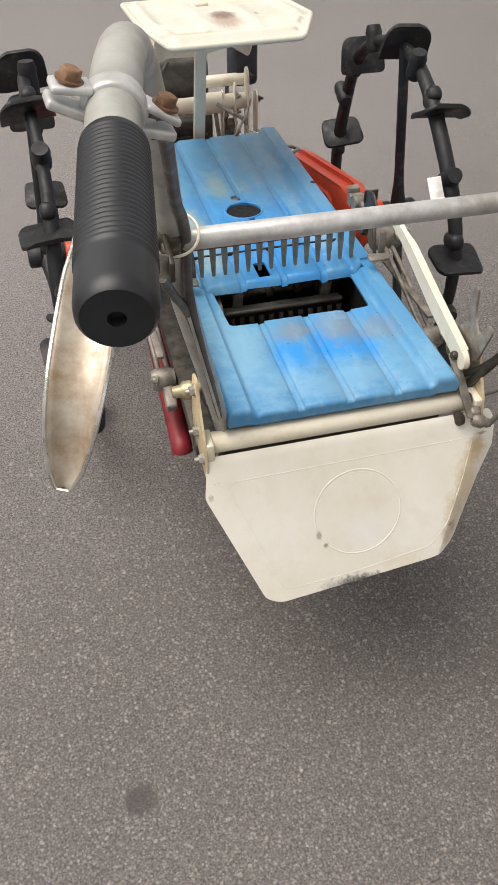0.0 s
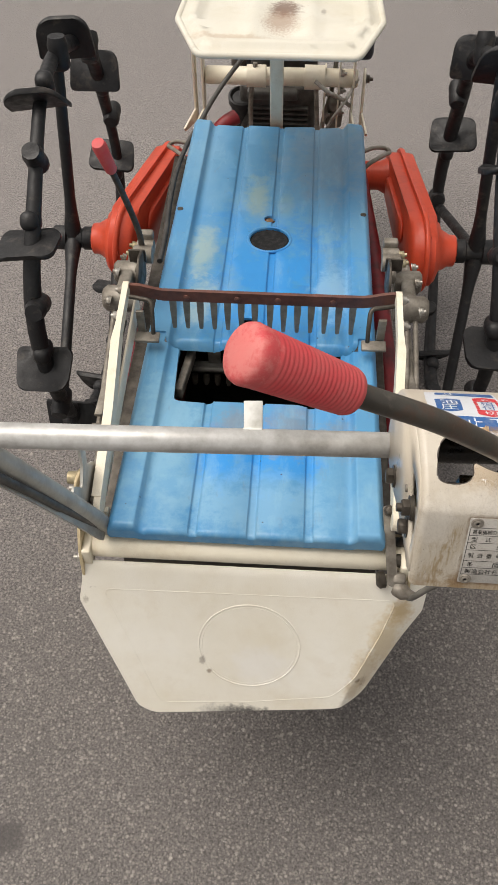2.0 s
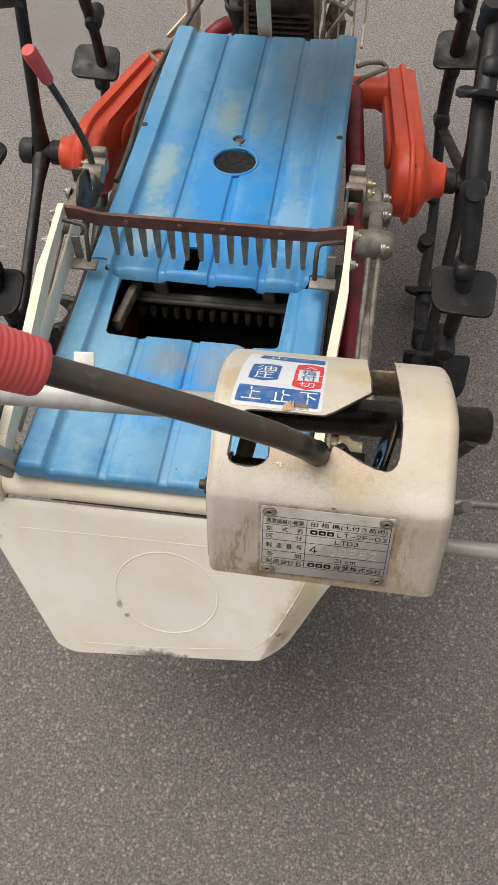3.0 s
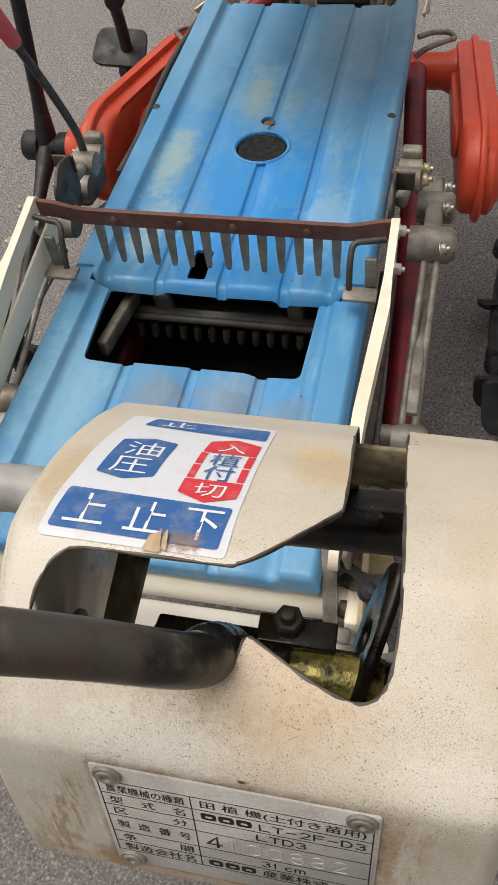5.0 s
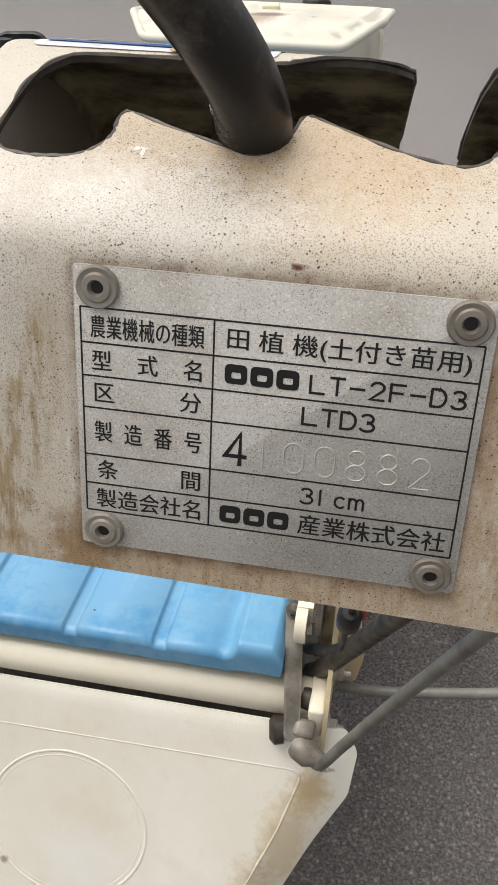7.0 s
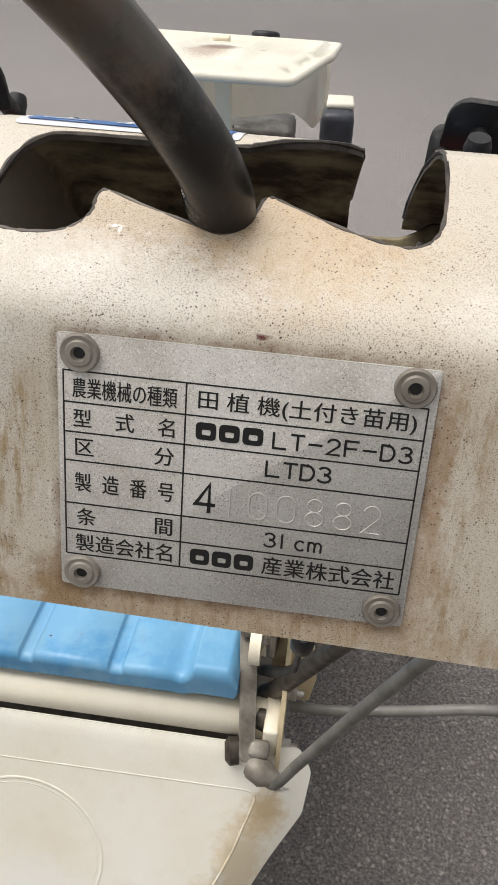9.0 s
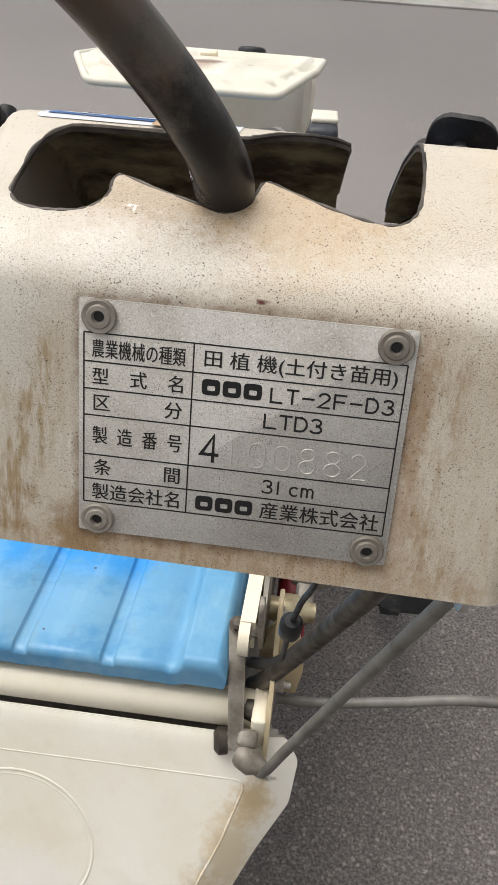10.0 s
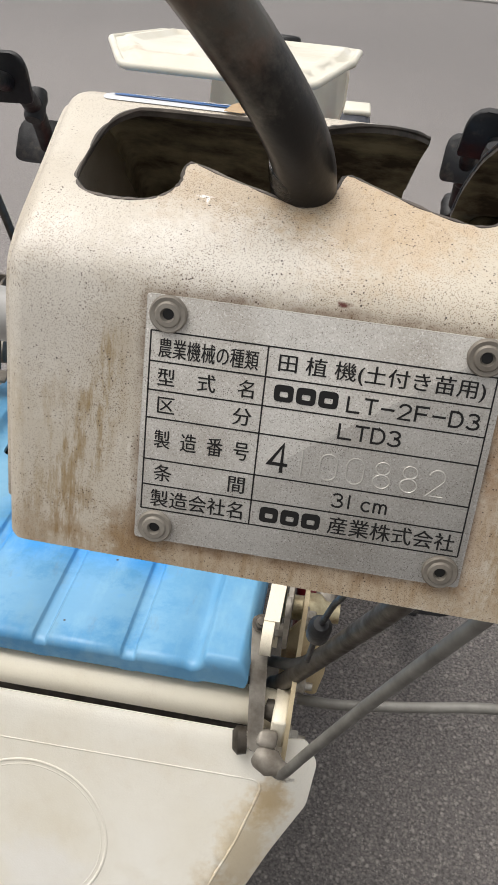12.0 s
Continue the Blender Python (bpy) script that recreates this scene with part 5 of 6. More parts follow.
# ---- handles ----
bm = bmesh.new()
rod(bm, (-0.206, 0.647, 0.836), (0.1100, 0.66725, 0.81916), 0.0088, 24)
bar = part("handle_crossbar", bm, SILVER, planter, "silver-painted steel crossbar between the handles")
# a darker material stands for the shade on the bar inside the box
bm = bmesh.new()
rod(bm, (0.1100, 0.66725, 0.81916), (0.262, 0.677, 0.811), 0.0112, 22)
part("crossbar_end", bm, OILY, bar, "bar end inside the control box, coloured dark for the shade there")
bm = bmesh.new()
box(bm, (0.0165, 0.6735, 0.8365), (0.0125, 0.020, 0.0016), (48, 0, 3), 0.0005)
box(bm, (0.0165, 0.6655, 0.8290), (0.0125, 0.006, 0.004), (48, 0, 3), 0.0005)
part("tape_tab", bm, TAG, bar, "white tape tab on the crossbar")

bm = bmesh.new()
tube(bm, [(-0.150, 0.792, 0.478), (-0.158, 0.776, 0.530), (-0.202, 0.700, 0.748), (-0.214, 0.650, 0.845), (-0.225, 0.604, 0.925), (-0.234, 0.570, 0.985), (-0.242, 0.540, 1.019), (-0.250, 0.505, 1.040), (-0.258, 0.462, 1.050), (-0.2664, 0.4165, 1.0504), (-0.2720, 0.375, 1.0475)], 0.0117, 8, 22, radii=lambda t: 0.0080 + 0.0037 * min(1, t / 0.25))
lh = part("left_handle", bm, GREY_TUBE, planter, "pale grey steel handle tube bent to a black grip")
G0, G1 = V(-0.2702, 0.3878, 1.0483), V(-0.2831, 0.2880, 1.0411)
bm = bmesh.new()
L = (G1 - G0).length
prof = [(0, 0.0128), (0.002, 0.0138)]
for k in range(26):
    a = 0.004 + k * 0.0028
    prof += [(a, 0.0136 + 0.00002 * k), (a + 0.0008, 0.0141 + 0.00002 * k), (a + 0.0018, 0.0141 + 0.00002 * k), (a + 0.0025, 0.0136 + 0.00002 * k)]
prof += [(0.079, 0.0140), (L - 0.006, 0.0142), (L - 0.002, 0.0136), (L, 0.0120), (L, 0.0032), (L - 0.004, 0.0030)]
lathe(bm, G0, G1 - G0, prof, 32)
part("left_grip", bm, BLACK_GRIP, lh, "black ribbed rubber grip")

# clamp with two rusty bolts, turned a little about the tube
bm = bmesh.new()
C = V(-0.2664, 0.4165, 1.0504)
gd = (G1 - G0).normalized()
ear, lift = V(0.92, 0.05, -0.38), V(0.38, 0.0, 0.92)
lathe(bm, C - gd * 0.0055, gd, [(0, 0.0126), (0.001, 0.0136), (0.003, 0.0140), (0.008, 0.0140), (0.010, 0.0136), (0.011, 0.0126)], 28)
turn = math.degrees(math.atan2(0.38, 0.92))
for s in (-1, 1):
    box(bm, C + ear * (s * 0.0195) + lift * 0.0042, (0.017, 0.013, 0.0036), (0, turn + s * 12, 4), 0.0015, 3)
    box(bm, C + ear * (s * 0.0195) - lift * 0.0042, (0.017, 0.013, 0.0044), (0, turn - s * 6, 4), 0.0015, 3)
clamp = part("grip_clamp", bm, SILVER, lh, "two-piece metal clamp")
for s in (-1, 1):
    bm = bmesh.new()
    hexbolt(bm, C + ear * (s * 0.0205) + lift * 0.0062, lift, 0.0044, 0.0042, 0.0)
    part("clamp_bolt", bm, RUST, lh, "rusty clamp bolt")

# spoon-shaped clutch lever under the grip
line = curve([V(-0.3117, 0.3013, 0.9538), V(-0.3075, 0.3045, 0.9684), V(-0.3007, 0.3118, 0.9913), V(-0.2929, 0.3326, 1.0048), V(-0.2846, 0.367, 1.0142), V(-0.2783, 0.4055, 1.0225), V(-0.2752, 0.4295, 1.0329)], 6)
n = len(line) - 1


def spoon_width(t):
    return 0.0010 + 0.0102 * math.sin(min(1.0, t / 0.62 + 0.05) * math.pi * 0.62) ** 0.8 if t < 0.6 else max(0.0040, 0.0106 - 0.033 * (t - 0.6))


bm = bmesh.new()
rows = []
for i, q in enumerate(line):
    t = i / n
    d = (line[min(i + 1, n)] - line[max(i - 1, 0)]).normalized()
    side = d.cross(V(0, -0.55, 0.8)).normalized()
    up = side.cross(d).normalized()
    if up.y > 0:
        up = -up
    w = spoon_width(t)
    rows.append([bm.verts.new(q + side * w * k / 4 + up * (0.0042 * (abs(k) / 4) ** 2.2) * min(1, w / 0.006)) for k in range(-4, 5)])
for a, b in zip(rows, rows[1:]):
    for k in range(8):
        bm.faces.new((a[k], a[k + 1], b[k + 1], b[k]))
spoon = thicken(part("clutch_lever", bm, SPOON, lh, "spoon-shaped clutch lever, worn and tan inside", 60), 0.0012, 0.0)
bm = bmesh.new()
me = spoon.data
edge_line = [me.vertices[i * 9].co.copy() for i in range(n, -1, -1)] + [me.vertices[i * 9 + 8].co.copy() for i in range(0, n + 1)]
tube(bm, edge_line, 0.0009, 1, 6, smooth=False)
part("lever_rim", bm, SPOON_EDGE, lh, "bright worn rim")

# small steel hand lever and its bracket at the crossbar
bm = bmesh.new()
pts = [(-0.220, 0.846), (-0.236, 0.852), (-0.247, 0.853), (-0.260, 0.848), (-0.272, 0.842), (-0.276, 0.838), (-0.273, 0.834), (-0.266, 0.831), (-0.254, 0.835), (-0.242, 0.838), (-0.232, 0.828), (-0.226, 0.822), (-0.219, 0.828)]
slab(bm, rounded(pts, 0.003), lambda u, v, w: V(u, 0.612 + w - 0.22 * (v - 0.84), v), 0.0024, 0.0007)
lev = part("throttle_lever", bm, ZINC, lh, "small pressed-steel hand lever")
bm = bmesh.new()
box(bm, (-0.219, 0.640, 0.838), (0.014, 0.022, 0.014), (25, 0, 10), 0.002)
lathe(bm, (-0.232, 0.642, 0.842), (1, 0.05, 0), [(0, 0.007), (0.004, 0.008), (0.020, 0.008), (0.024, 0.005)], 16)
box(bm, (-0.221, 0.622, 0.838), (0.004, 0.034, 0.020), (10, 0, 0), 0.001)
part("lever_bracket", bm, STEEL_DARK, lh)
bm = bmesh.new()
lathe(bm, (-0.218, 0.662, 0.852), (0.7, 0.5, 0.3), [(0, 0.010), (0.010, 0.010), (0.012, 0.007)], 18)
hexbolt(bm, (-0.209, 0.668, 0.856), (0.7, 0.5, 0.3), 0.0055, 0.006, 0.003)
part("cable_anchor", bm, ZINC, lh)
bm = bmesh.new()
u1, u2 = frame_of(V(-0.012, -0.048, 0.083).normalized())
ringp = [V(-0.212, 0.647, 0.842) + (u1 * math.cos(a) + u2 * math.sin(a)) * 0.019 for a in [2 * math.pi * k / 14 for k in range(15)]]
tube(bm, ringp, 0.0013, 4, 6)
part("cable_tie", bm, TIE, lh, "white nylon cable tie")
for q, r in (([(-0.2500, 0.420, 1.037), (-0.2440, 0.440, 1.034), (-0.233, 0.505, 0.984), (-0.219, 0.583, 0.908), (-0.205, 0.636, 0.850), (-0.196, 0.684, 0.745), (-0.160, 0.765, 0.540), (-0.150, 0.790, 0.480)], 0.0042), ([(-0.226, 0.630, 0.815), (-0.214, 0.660, 0.775), (-0.195, 0.695, 0.720), (-0.170, 0.740, 0.600)], 0.004)):
    bm = bmesh.new()
    tube(bm, q, r, 8, 10)
    part("control_cable", bm, CABLE_DARK, lh, "dark sheathed control cable")
bm = bmesh.new()
slab(bm, rounded([(0.704, 0.742), (0.742, 0.640), (0.790, 0.500), (0.806, 0.500), (0.770, 0.640), (0.728, 0.720)], 0.004), lambda u, v, w: V(-0.149 - (v - 0.48) * 0.195 + w, u - 0.02, v - 0.01), 0.003)
part("gusset", bm, GREY_TUBE, lh)

# right handle, up past the control box
bm = bmesh.new()
tube(bm, [(0.162, 0.800, 0.466), (0.170, 0.790, 0.486), (0.202, 0.750, 0.588), (0.220, 0.705, 0.678), (0.240, 0.680, 0.760), (0.252, 0.668, 0.812)], 0.0060, 8, 16)
rh = part("right_stay", bm, STEEL_DARK, planter, "dark steel stay from the frame to the control box")
bm = bmesh.new()
tube(bm, [(0.158, 0.808, 0.480), (0.178, 0.780, 0.520), (0.206, 0.744, 0.600), (0.226, 0.700, 0.690), (0.246, 0.676, 0.780)], 0.0040, 8, 10)
part("control_cable", bm, CABLE_DARK, rh)

# steel fork brackets where the handles meet the frame
for s in (-1, 1):
    bm = bmesh.new()
    pts = [(0.812, 0.500), (0.846, 0.502), (0.838, 0.540), (0.818, 0.560), (0.824, 0.585), (0.820, 0.612), (0.812, 0.612), (0.806, 0.575), (0.790, 0.560), (0.772, 0.590), (0.762, 0.585), (0.780, 0.530)]
    slab(bm, rounded(pts, 0.005), in_yz(s * 0.166 - 0.0015), 0.003, 0.0006)
    fk = part("fork_bracket", bm, ALU if s > 0 else GREY_TUBE, planter, "grey steel fork bracket")
    bm = bmesh.new()
    lathe(bm, (s * 0.160, 0.842, 0.500), (s, 0, 0), [(0, 0.009), (0.014, 0.009), (0.016, 0.012), (0.026, 0.012), (0.030, 0.008), (0.040, 0.007)], 14)
    part("pivot_bolt", bm, BRASS, fk, "rust-stained pivot bolt")

# link plate, ball joint and rod at the chassis corner
bm = bmesh.new()
slab(bm, rounded([(-0.0050, 0.0), (0.0050, 0.0), (0.0058, 0.086), (-0.0058, 0.086)], 0.0045), lambda u, v, w: V(0.1570 - v * 0.105 + u, 0.748 + v * 0.75 - w * 0.65, 0.464 + v * 0.65 + w * 0.75), 0.003, 0.0006)
lk = part("link_plate", bm, ALU, planter, "flat worn steel link plate")
bm = bmesh.new()
lathe(bm, (0.158, 0.748, 0.462), (0.85, -0.35, -0.1), [(0, 0.006), (0.003, 0.008), (0.012, 0.009), (0.017, 0.006), (0.024, 0.005)], 18)
box(bm, (0.163, 0.756, 0.466), (0.014, 0.012, 0.016), (20, 10, 0), 0.003)
part("ball_joint", bm, ALU, lk)
bm = bmesh.new()
lathe(bm, (0.150, 0.760, 0.456), (-1, -0.2, 0), [(0, 0.009), (0.006, 0.0095), (0.009, 0.006)], 16)
lathe(bm, (0.160, 0.776, 0.472), (1, -0.2, 0), [(0, 0.008), (0.010, 0.0085), (0.013, 0.006)], 16)
rod(bm, (0.132, 0.786, 0.472), (0.156, 0.782, 0.470), 0.0032, 10)
part("link_pin", bm, STEEL_DARK, lk, "dark pins through the link plate")
for p, d in (((0.1490, 0.806, 0.520), (0, -0.6, 1)), ((0.158, 0.776, 0.468), (0, -0.5, 0.8))):
    bm = bmesh.new()
    hexbolt(bm, p, d, 0.0045, 0.004, 0.003)
    part("bolt", bm, STEEL_DARK, lk)
bm = bmesh.new()
tube(bm, [(0.170, 0.741, 0.459), (0.177, 0.737, 0.462), (0.190, 0.728, 0.505), (0.216, 0.700, 0.606), (0.240, 0.655, 0.727), (0.252, 0.630, 0.795)], 0.0034, 8, 14)
part("push_rod", bm, CABLE, lk, "grey push rod")
bm = bmesh.new()
tube(bm, [(0.180, 0.812, 0.437), (0.213, 0.812, 0.439), (0.267, 0.812, 0.452), (0.320, 0.812, 0.465), (0.42, 0.81, 0.470), (0.50, 0.82, 0.440), (0.53, 0.90, 0.30), (0.54, 1.0, 0.1), (0.54, 1.05, 0.004)], 0.0038, 8, 14)
part("hydraulic_hose", bm, CABLE, planter, "grey hose hanging to the ground")
bm = bmesh.new()
slab(bm, rounded([(0.164, 0.448), (0.192, 0.440), (0.196, 0.470), (0.190, 0.512), (0.176, 0.520), (0.164, 0.500)], 0.004), lambda u, v, w: V(u, 0.815 + w, v), 0.003, 0.0006)
part("corner_plate", bm, CREAM_RUSTY, planter, "cream corner plate stained with rust")
bm = bmesh.new()
tube(bm, [(0.181, 0.752, 0.560), (0.184, 0.732, 0.612), (0.188, 0.716, 0.650), (0.194, 0.698, 0.690), (0.200, 0.660, 0.800)], 0.0017, 8, 8)
lathe(bm, (0.1835, 0.735, 0.603), (0.05, -0.4, 1), [(0, 0.004), (0.004, 0.0062), (0.018, 0.0062), (0.022, 0.004)], 16)
part("boot_cable", bm, BLACK, planter, "thin cable with a black rubber boot")

# ---- control box on the handles ----
HOOD = [Vector(q) for q in curve([(0, 0.5505, 0.836), (0, 0.5560, 0.857), (0, 0.5615, 0.877), (0, 0.5652, 0.8905), (0, 0.5692, 0.8975), (0, 0.5800, 0.9032), (0, 0.5935, 0.9072), (0, 0.6080, 0.9110), (0, 0.6150, 0.9103), (0, 0.6228, 0.9075), (0, 0.6300, 0.9035), (0, 0.6420, 0.8965), (0, 0.6600, 0.8830), (0, 0.6700, 0.8735), (0, 0.6760, 0.8670), (0, 0.6792, 0.8560), (0, 0.6804, 0.8420), (0, 0.6808, 0.8230)], 8)]
HOOD_S = [0.0]
for a, b in zip(HOOD, HOOD[1:]):
    HOOD_S.append(HOOD_S[-1] + (b - a).length)
HOOD_END = HOOD_S[-1]
XL, XR, XRAD, XRADR = 0.1124, 0.2282, 0.0042, 0.0060


def flare(y):
    """How far the hood's left edge runs out towards the back."""
    t = min(1.0, max(0.0, (y - 0.585) / 0.062))
    return 0.0044 * t


def s_of(y):
    return float(np.interp(y, [q.y for q in HOOD], HOOD_S))


def hood_at(p, s, off=0.0):
    """A point of the hood: p across (edges rolled in), s up and over the front."""
    s = min(max(s, 0.0), HOOD_END)
    i = min(max(int(np.searchsorted(HOOD_S, s)) - 1, 0), len(HOOD) - 2)
    t = (s - HOOD_S[i]) / (HOOD_S[i + 1] - HOOD_S[i])
    q = HOOD[i].lerp(HOOD[i + 1], t)
    d0 = (HOOD[i + 1] - HOOD[max(i - 1, 0)]).normalized()
    d1 = (HOOD[min(i + 2, len(HOOD) - 1)] - HOOD[i]).normalized()
    d = d0.lerp(d1, t).normalized()
    nrm = V(0, -d.z, d.y)
    x, deep = p, 0.0
    for edge, r, sg in ((XL, XRAD, 1), (XR, XRADR, -1)):
        over = (edge + sg * r - p) * sg
        if over > 0:
            th = min(over / r, math.pi / 2)
            x = edge + sg * r - sg * r * math.sin(th)
            deep = r * (1 - math.cos(th)) + max(0.0, over - r * math.pi / 2)
    x -= flare(q.y) * min(1.0, max(0.0, (0.142 - p) / 0.027))
    return V(x, q.y, q.z) + nrm * (off - deep)


P0, P1 = XL + XRAD - XRAD * math.pi / 2 - 0.004, XR - XRADR + XRADR * math.pi / 2 + 0.006
rim = [(0.1985, 0.672), (0.1986, 0.660), (0.1998, 0.6305), (0.2008, 0.612), (0.2012, 0.600), (0.2006, 0.5908), (0.1990, 0.5866), (0.1960, 0.5844), (0.1920, 0.5845), (0.1859, 0.5864), (0.1800, 0.5891), (0.1735, 0.5924), (0.1708, 0.5937), (0.1693, 0.5930), (0.1687, 0.5905), (0.1668, 0.5855), (0.1630, 0.5836), (0.1594, 0.5847), (0.1525, 0.5874), (0.1480, 0.5891), (0.1417, 0.5919), (0.1402, 0.5912), (0.1399, 0.5893), (0.1401, 0.5868), (0.1394, 0.5846), (0.1377, 0.5824), (0.1352, 0.5810), (0.1320, 0.5804), (0.1278, 0.5803), (0.1233, 0.5812), (0.1211, 0.5836), (0.1206, 0.5860), (0.1213, 0.5930), (0.1221, 0.5980), (0.1236, 0.6022), (0.1262, 0.6055), (0.1300, 0.6072), (0.1450, 0.6075), (0.1625, 0.6076), (0.1655, 0.6084), (0.1705, 0.6116), (0.1805, 0.6215), (0.1849, 0.6268), (0.1857, 0.6292), (0.1855, 0.6400), (0.1838, 0.665)]
S_BACK = s_of(0.6755)
rim2 = [(c.x, c.y) for c in curve([(x, s_of(y), 0) for x, y in rim], 3)]
outer = [(P0, 0.0130), (P0 + 0.0016, 0.0090), (P0 + 0.0045, 0.0068), (P0 + 0.009, 0.0055), (P1 - 0.009, 0.0035), (P1 - 0.004, 0.0045), (P1 - 0.001, 0.0075), (P1, 0.0110), (P1, S_BACK), (0.1985, S_BACK)] + rim2 + [(0.1836, HOOD_END), (P0, HOOD_END)]
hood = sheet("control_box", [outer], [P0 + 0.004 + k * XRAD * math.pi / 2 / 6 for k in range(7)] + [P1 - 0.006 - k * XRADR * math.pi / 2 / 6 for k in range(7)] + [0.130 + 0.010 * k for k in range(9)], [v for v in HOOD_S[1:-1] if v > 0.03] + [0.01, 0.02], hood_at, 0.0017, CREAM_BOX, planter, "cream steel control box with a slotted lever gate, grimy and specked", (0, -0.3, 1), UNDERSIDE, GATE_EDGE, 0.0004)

# paint rubbed off round the gate's edge
rng = random.Random(12)
bm = bmesh.new()
tube(bm, [hood_at(p, q, -0.0003) for p, q in rim2], 0.0005, 1, 6, radii=lambda t: 0.00032 + 0.00028 * rng.random(), smooth=False)
part("rubbed_edge", bm, GATE_EDGE, hood, "dark rubbed edge of the lever gate")

# side plates under the rolled edges; the left one has a crescent slot
for left in (True, False):
    bm = bmesh.new()
    top = [hood_at(0.17, q, -0.0030 if left else -0.0035) for q in HOOD_S if q > 0.012 and (left or q < S_BACK)][::3]
    loop = [(q.y, q.z) for q in top]
    loop += [(0.676, 0.819), (0.655, 0.817), (0.633, 0.821), (0.609, 0.830), (0.586, 0.834), (0.562, 0.8415)] if left else [(0.666, 0.855), (0.640, 0.851), (0.600, 0.849), (0.566, 0.848)]
    crescent = rounded([(0.603, 0.8885), (0.588, 0.8900), (0.5755, 0.8850), (0.5700, 0.8720), (0.5680, 0.8545), (0.5760, 0.8580), (0.5850, 0.8640), (0.5930, 0.8710), (0.5985, 0.8780)], 0.003)
    fill(bm, [loop] + ([crescent] if left else []))
    thicken(part("side_plate", bend(bm, (lambda u, v: V(XL + 0.0016 - flare(u), u, v)) if left else (lambda u, v: V(XR - 0.0035, u, v))), CREAM_BOX, hood, "cream side plate with a crescent slot" if left else "cream side plate", 30), 0.002)
# black strip laid on the plate as the shade of its gap to the hood
bm = bmesh.new()
slab(bm, rounded([(0.676, 0.842), (0.678, 0.850), (0.662, 0.8680), (0.645, 0.8868), (0.634, 0.8915), (0.643, 0.8848), (0.660, 0.8655)], 0.001), lambda u, v, w: V(XL + 0.0013 - flare(u) - w, u, v), 0.0004)
part("gap_shade_strip", bm, BLACK, hood, "black strip standing for the shaded gap between side plate and hood")
for y, z, r, stub in ((0.634, 0.831, 0.0054, 0.0), (0.588, 0.866, 0.0054, 0.0040), (0.586, 0.849, 0.0050, 0.0)):
    bm = bmesh.new()
    lathe(bm, (XL + 0.0014 - flare(y), y, z), (-1, 0, 0), [(0, r * 1.45), (0.0014, r * 1.45), (0.0016, r)], 18)
    hexbolt(bm, (XL - flare(y), y, z), (-1, 0, 0), r, 0.0044, stub)
    part("bolt", bm, STEEL_DARK, hood, "grimy bolt with its washer")
bm = bmesh.new()
rod(bm, (XR - 0.004, 0.600, 0.800), (0.330, 0.604, 0.792), 0.0048, 14)
part("side_rod", bm, GREY_TUBE, hood, "grey rod beside the box")
bm = bmesh.new()
hexbolt(bm, (XR + 0.001, 0.600, 0.800), (1, 0, 0), 0.008, 0.008, 0)
part("nut", bm, ZINC, hood)

# shaft, boss and bolts inside
bm = bmesh.new()
rod(bm, (0.1165, 0.600, 0.866), (0.2240, 0.602, 0.862), 0.0060, 18)
sh = part("gate_shaft", bm, OILY, planter, "oily black lever shaft inside the box")
bm = bmesh.new()
lathe(bm, (0.1395, 0.6000, 0.8655), (1, 0.02, -0.03), [(0, 0.0080), (0.002, 0.0098), (0.033, 0.0094), (0.036, 0.0080)], 22)
box(bm, (0.1560, 0.6045, 0.8715), (0.032, 0.008, 0.004), (-20, 0, 0), 0.001)
part("boss", bm, OILY, sh)
bm = bmesh.new()
box(bm, (0.1765, 0.6085, 0.8722), (0.020, 0.008, 0.0026), (-6, 6, 2), 0.0006)
part("tab", bm, OILY, sh)
bm = bmesh.new()
lathe(bm, (0.1742, 0.6100, 0.8730), (0.03, 0.05, 1), [(0, 0.0040), (0.0042, 0.0040), (0.0048, 0.0034)], 6)
lathe(bm, (0.1742, 0.6100, 0.8778), (0.03, 0.05, 1), [(0, 0.0020), (0.003, 0.0020), (0.0034, 0.0016)], 12)
part("nut", bm, STEEL_DARK, sh, "grimy nut on its stud")
bm = bmesh.new()
lathe(bm, (0.1745, 0.6005, 0.8640), (1, 0, -0.04), [(0, 0.0076), (0.003, 0.0082), (0.021, 0.0082), (0.0245, 0.0074)], 24)
part("sleeve", bm, WET_OIL, sh, "oil-wet yellowish sleeve")
bm = bmesh.new()
pts = [(0.590, 0.856), (0.606, 0.852), (0.622, 0.862), (0.628, 0.878), (0.624, 0.888), (0.614, 0.886), (0.600, 0.878), (0.592, 0.868)]
fill(bm, [rounded(pts, 0.004), circle(0.611, 0.870, 0.0045, 20)])
thicken(part("gate_plate", bend(bm, lambda u, v: V(0.1945 + (u - 0.608) * 0.10 + (v - 0.866) * 0.28, u, v)), OILY, sh), 0.0025)
bm = bmesh.new()
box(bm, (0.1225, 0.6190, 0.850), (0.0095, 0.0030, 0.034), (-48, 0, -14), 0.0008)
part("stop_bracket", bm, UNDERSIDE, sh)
bm = bmesh.new()
hexbolt(bm, (0.1185, 0.6015, 0.866), (-1, 0, 0), 0.0050, 0.005, 0.004)
part("bolt", bm, ALU, sh)
bm = bmesh.new()
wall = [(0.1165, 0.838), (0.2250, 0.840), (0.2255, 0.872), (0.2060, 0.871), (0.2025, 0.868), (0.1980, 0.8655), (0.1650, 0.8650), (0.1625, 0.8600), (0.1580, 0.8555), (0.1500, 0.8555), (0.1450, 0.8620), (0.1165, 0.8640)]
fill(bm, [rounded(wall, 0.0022)])
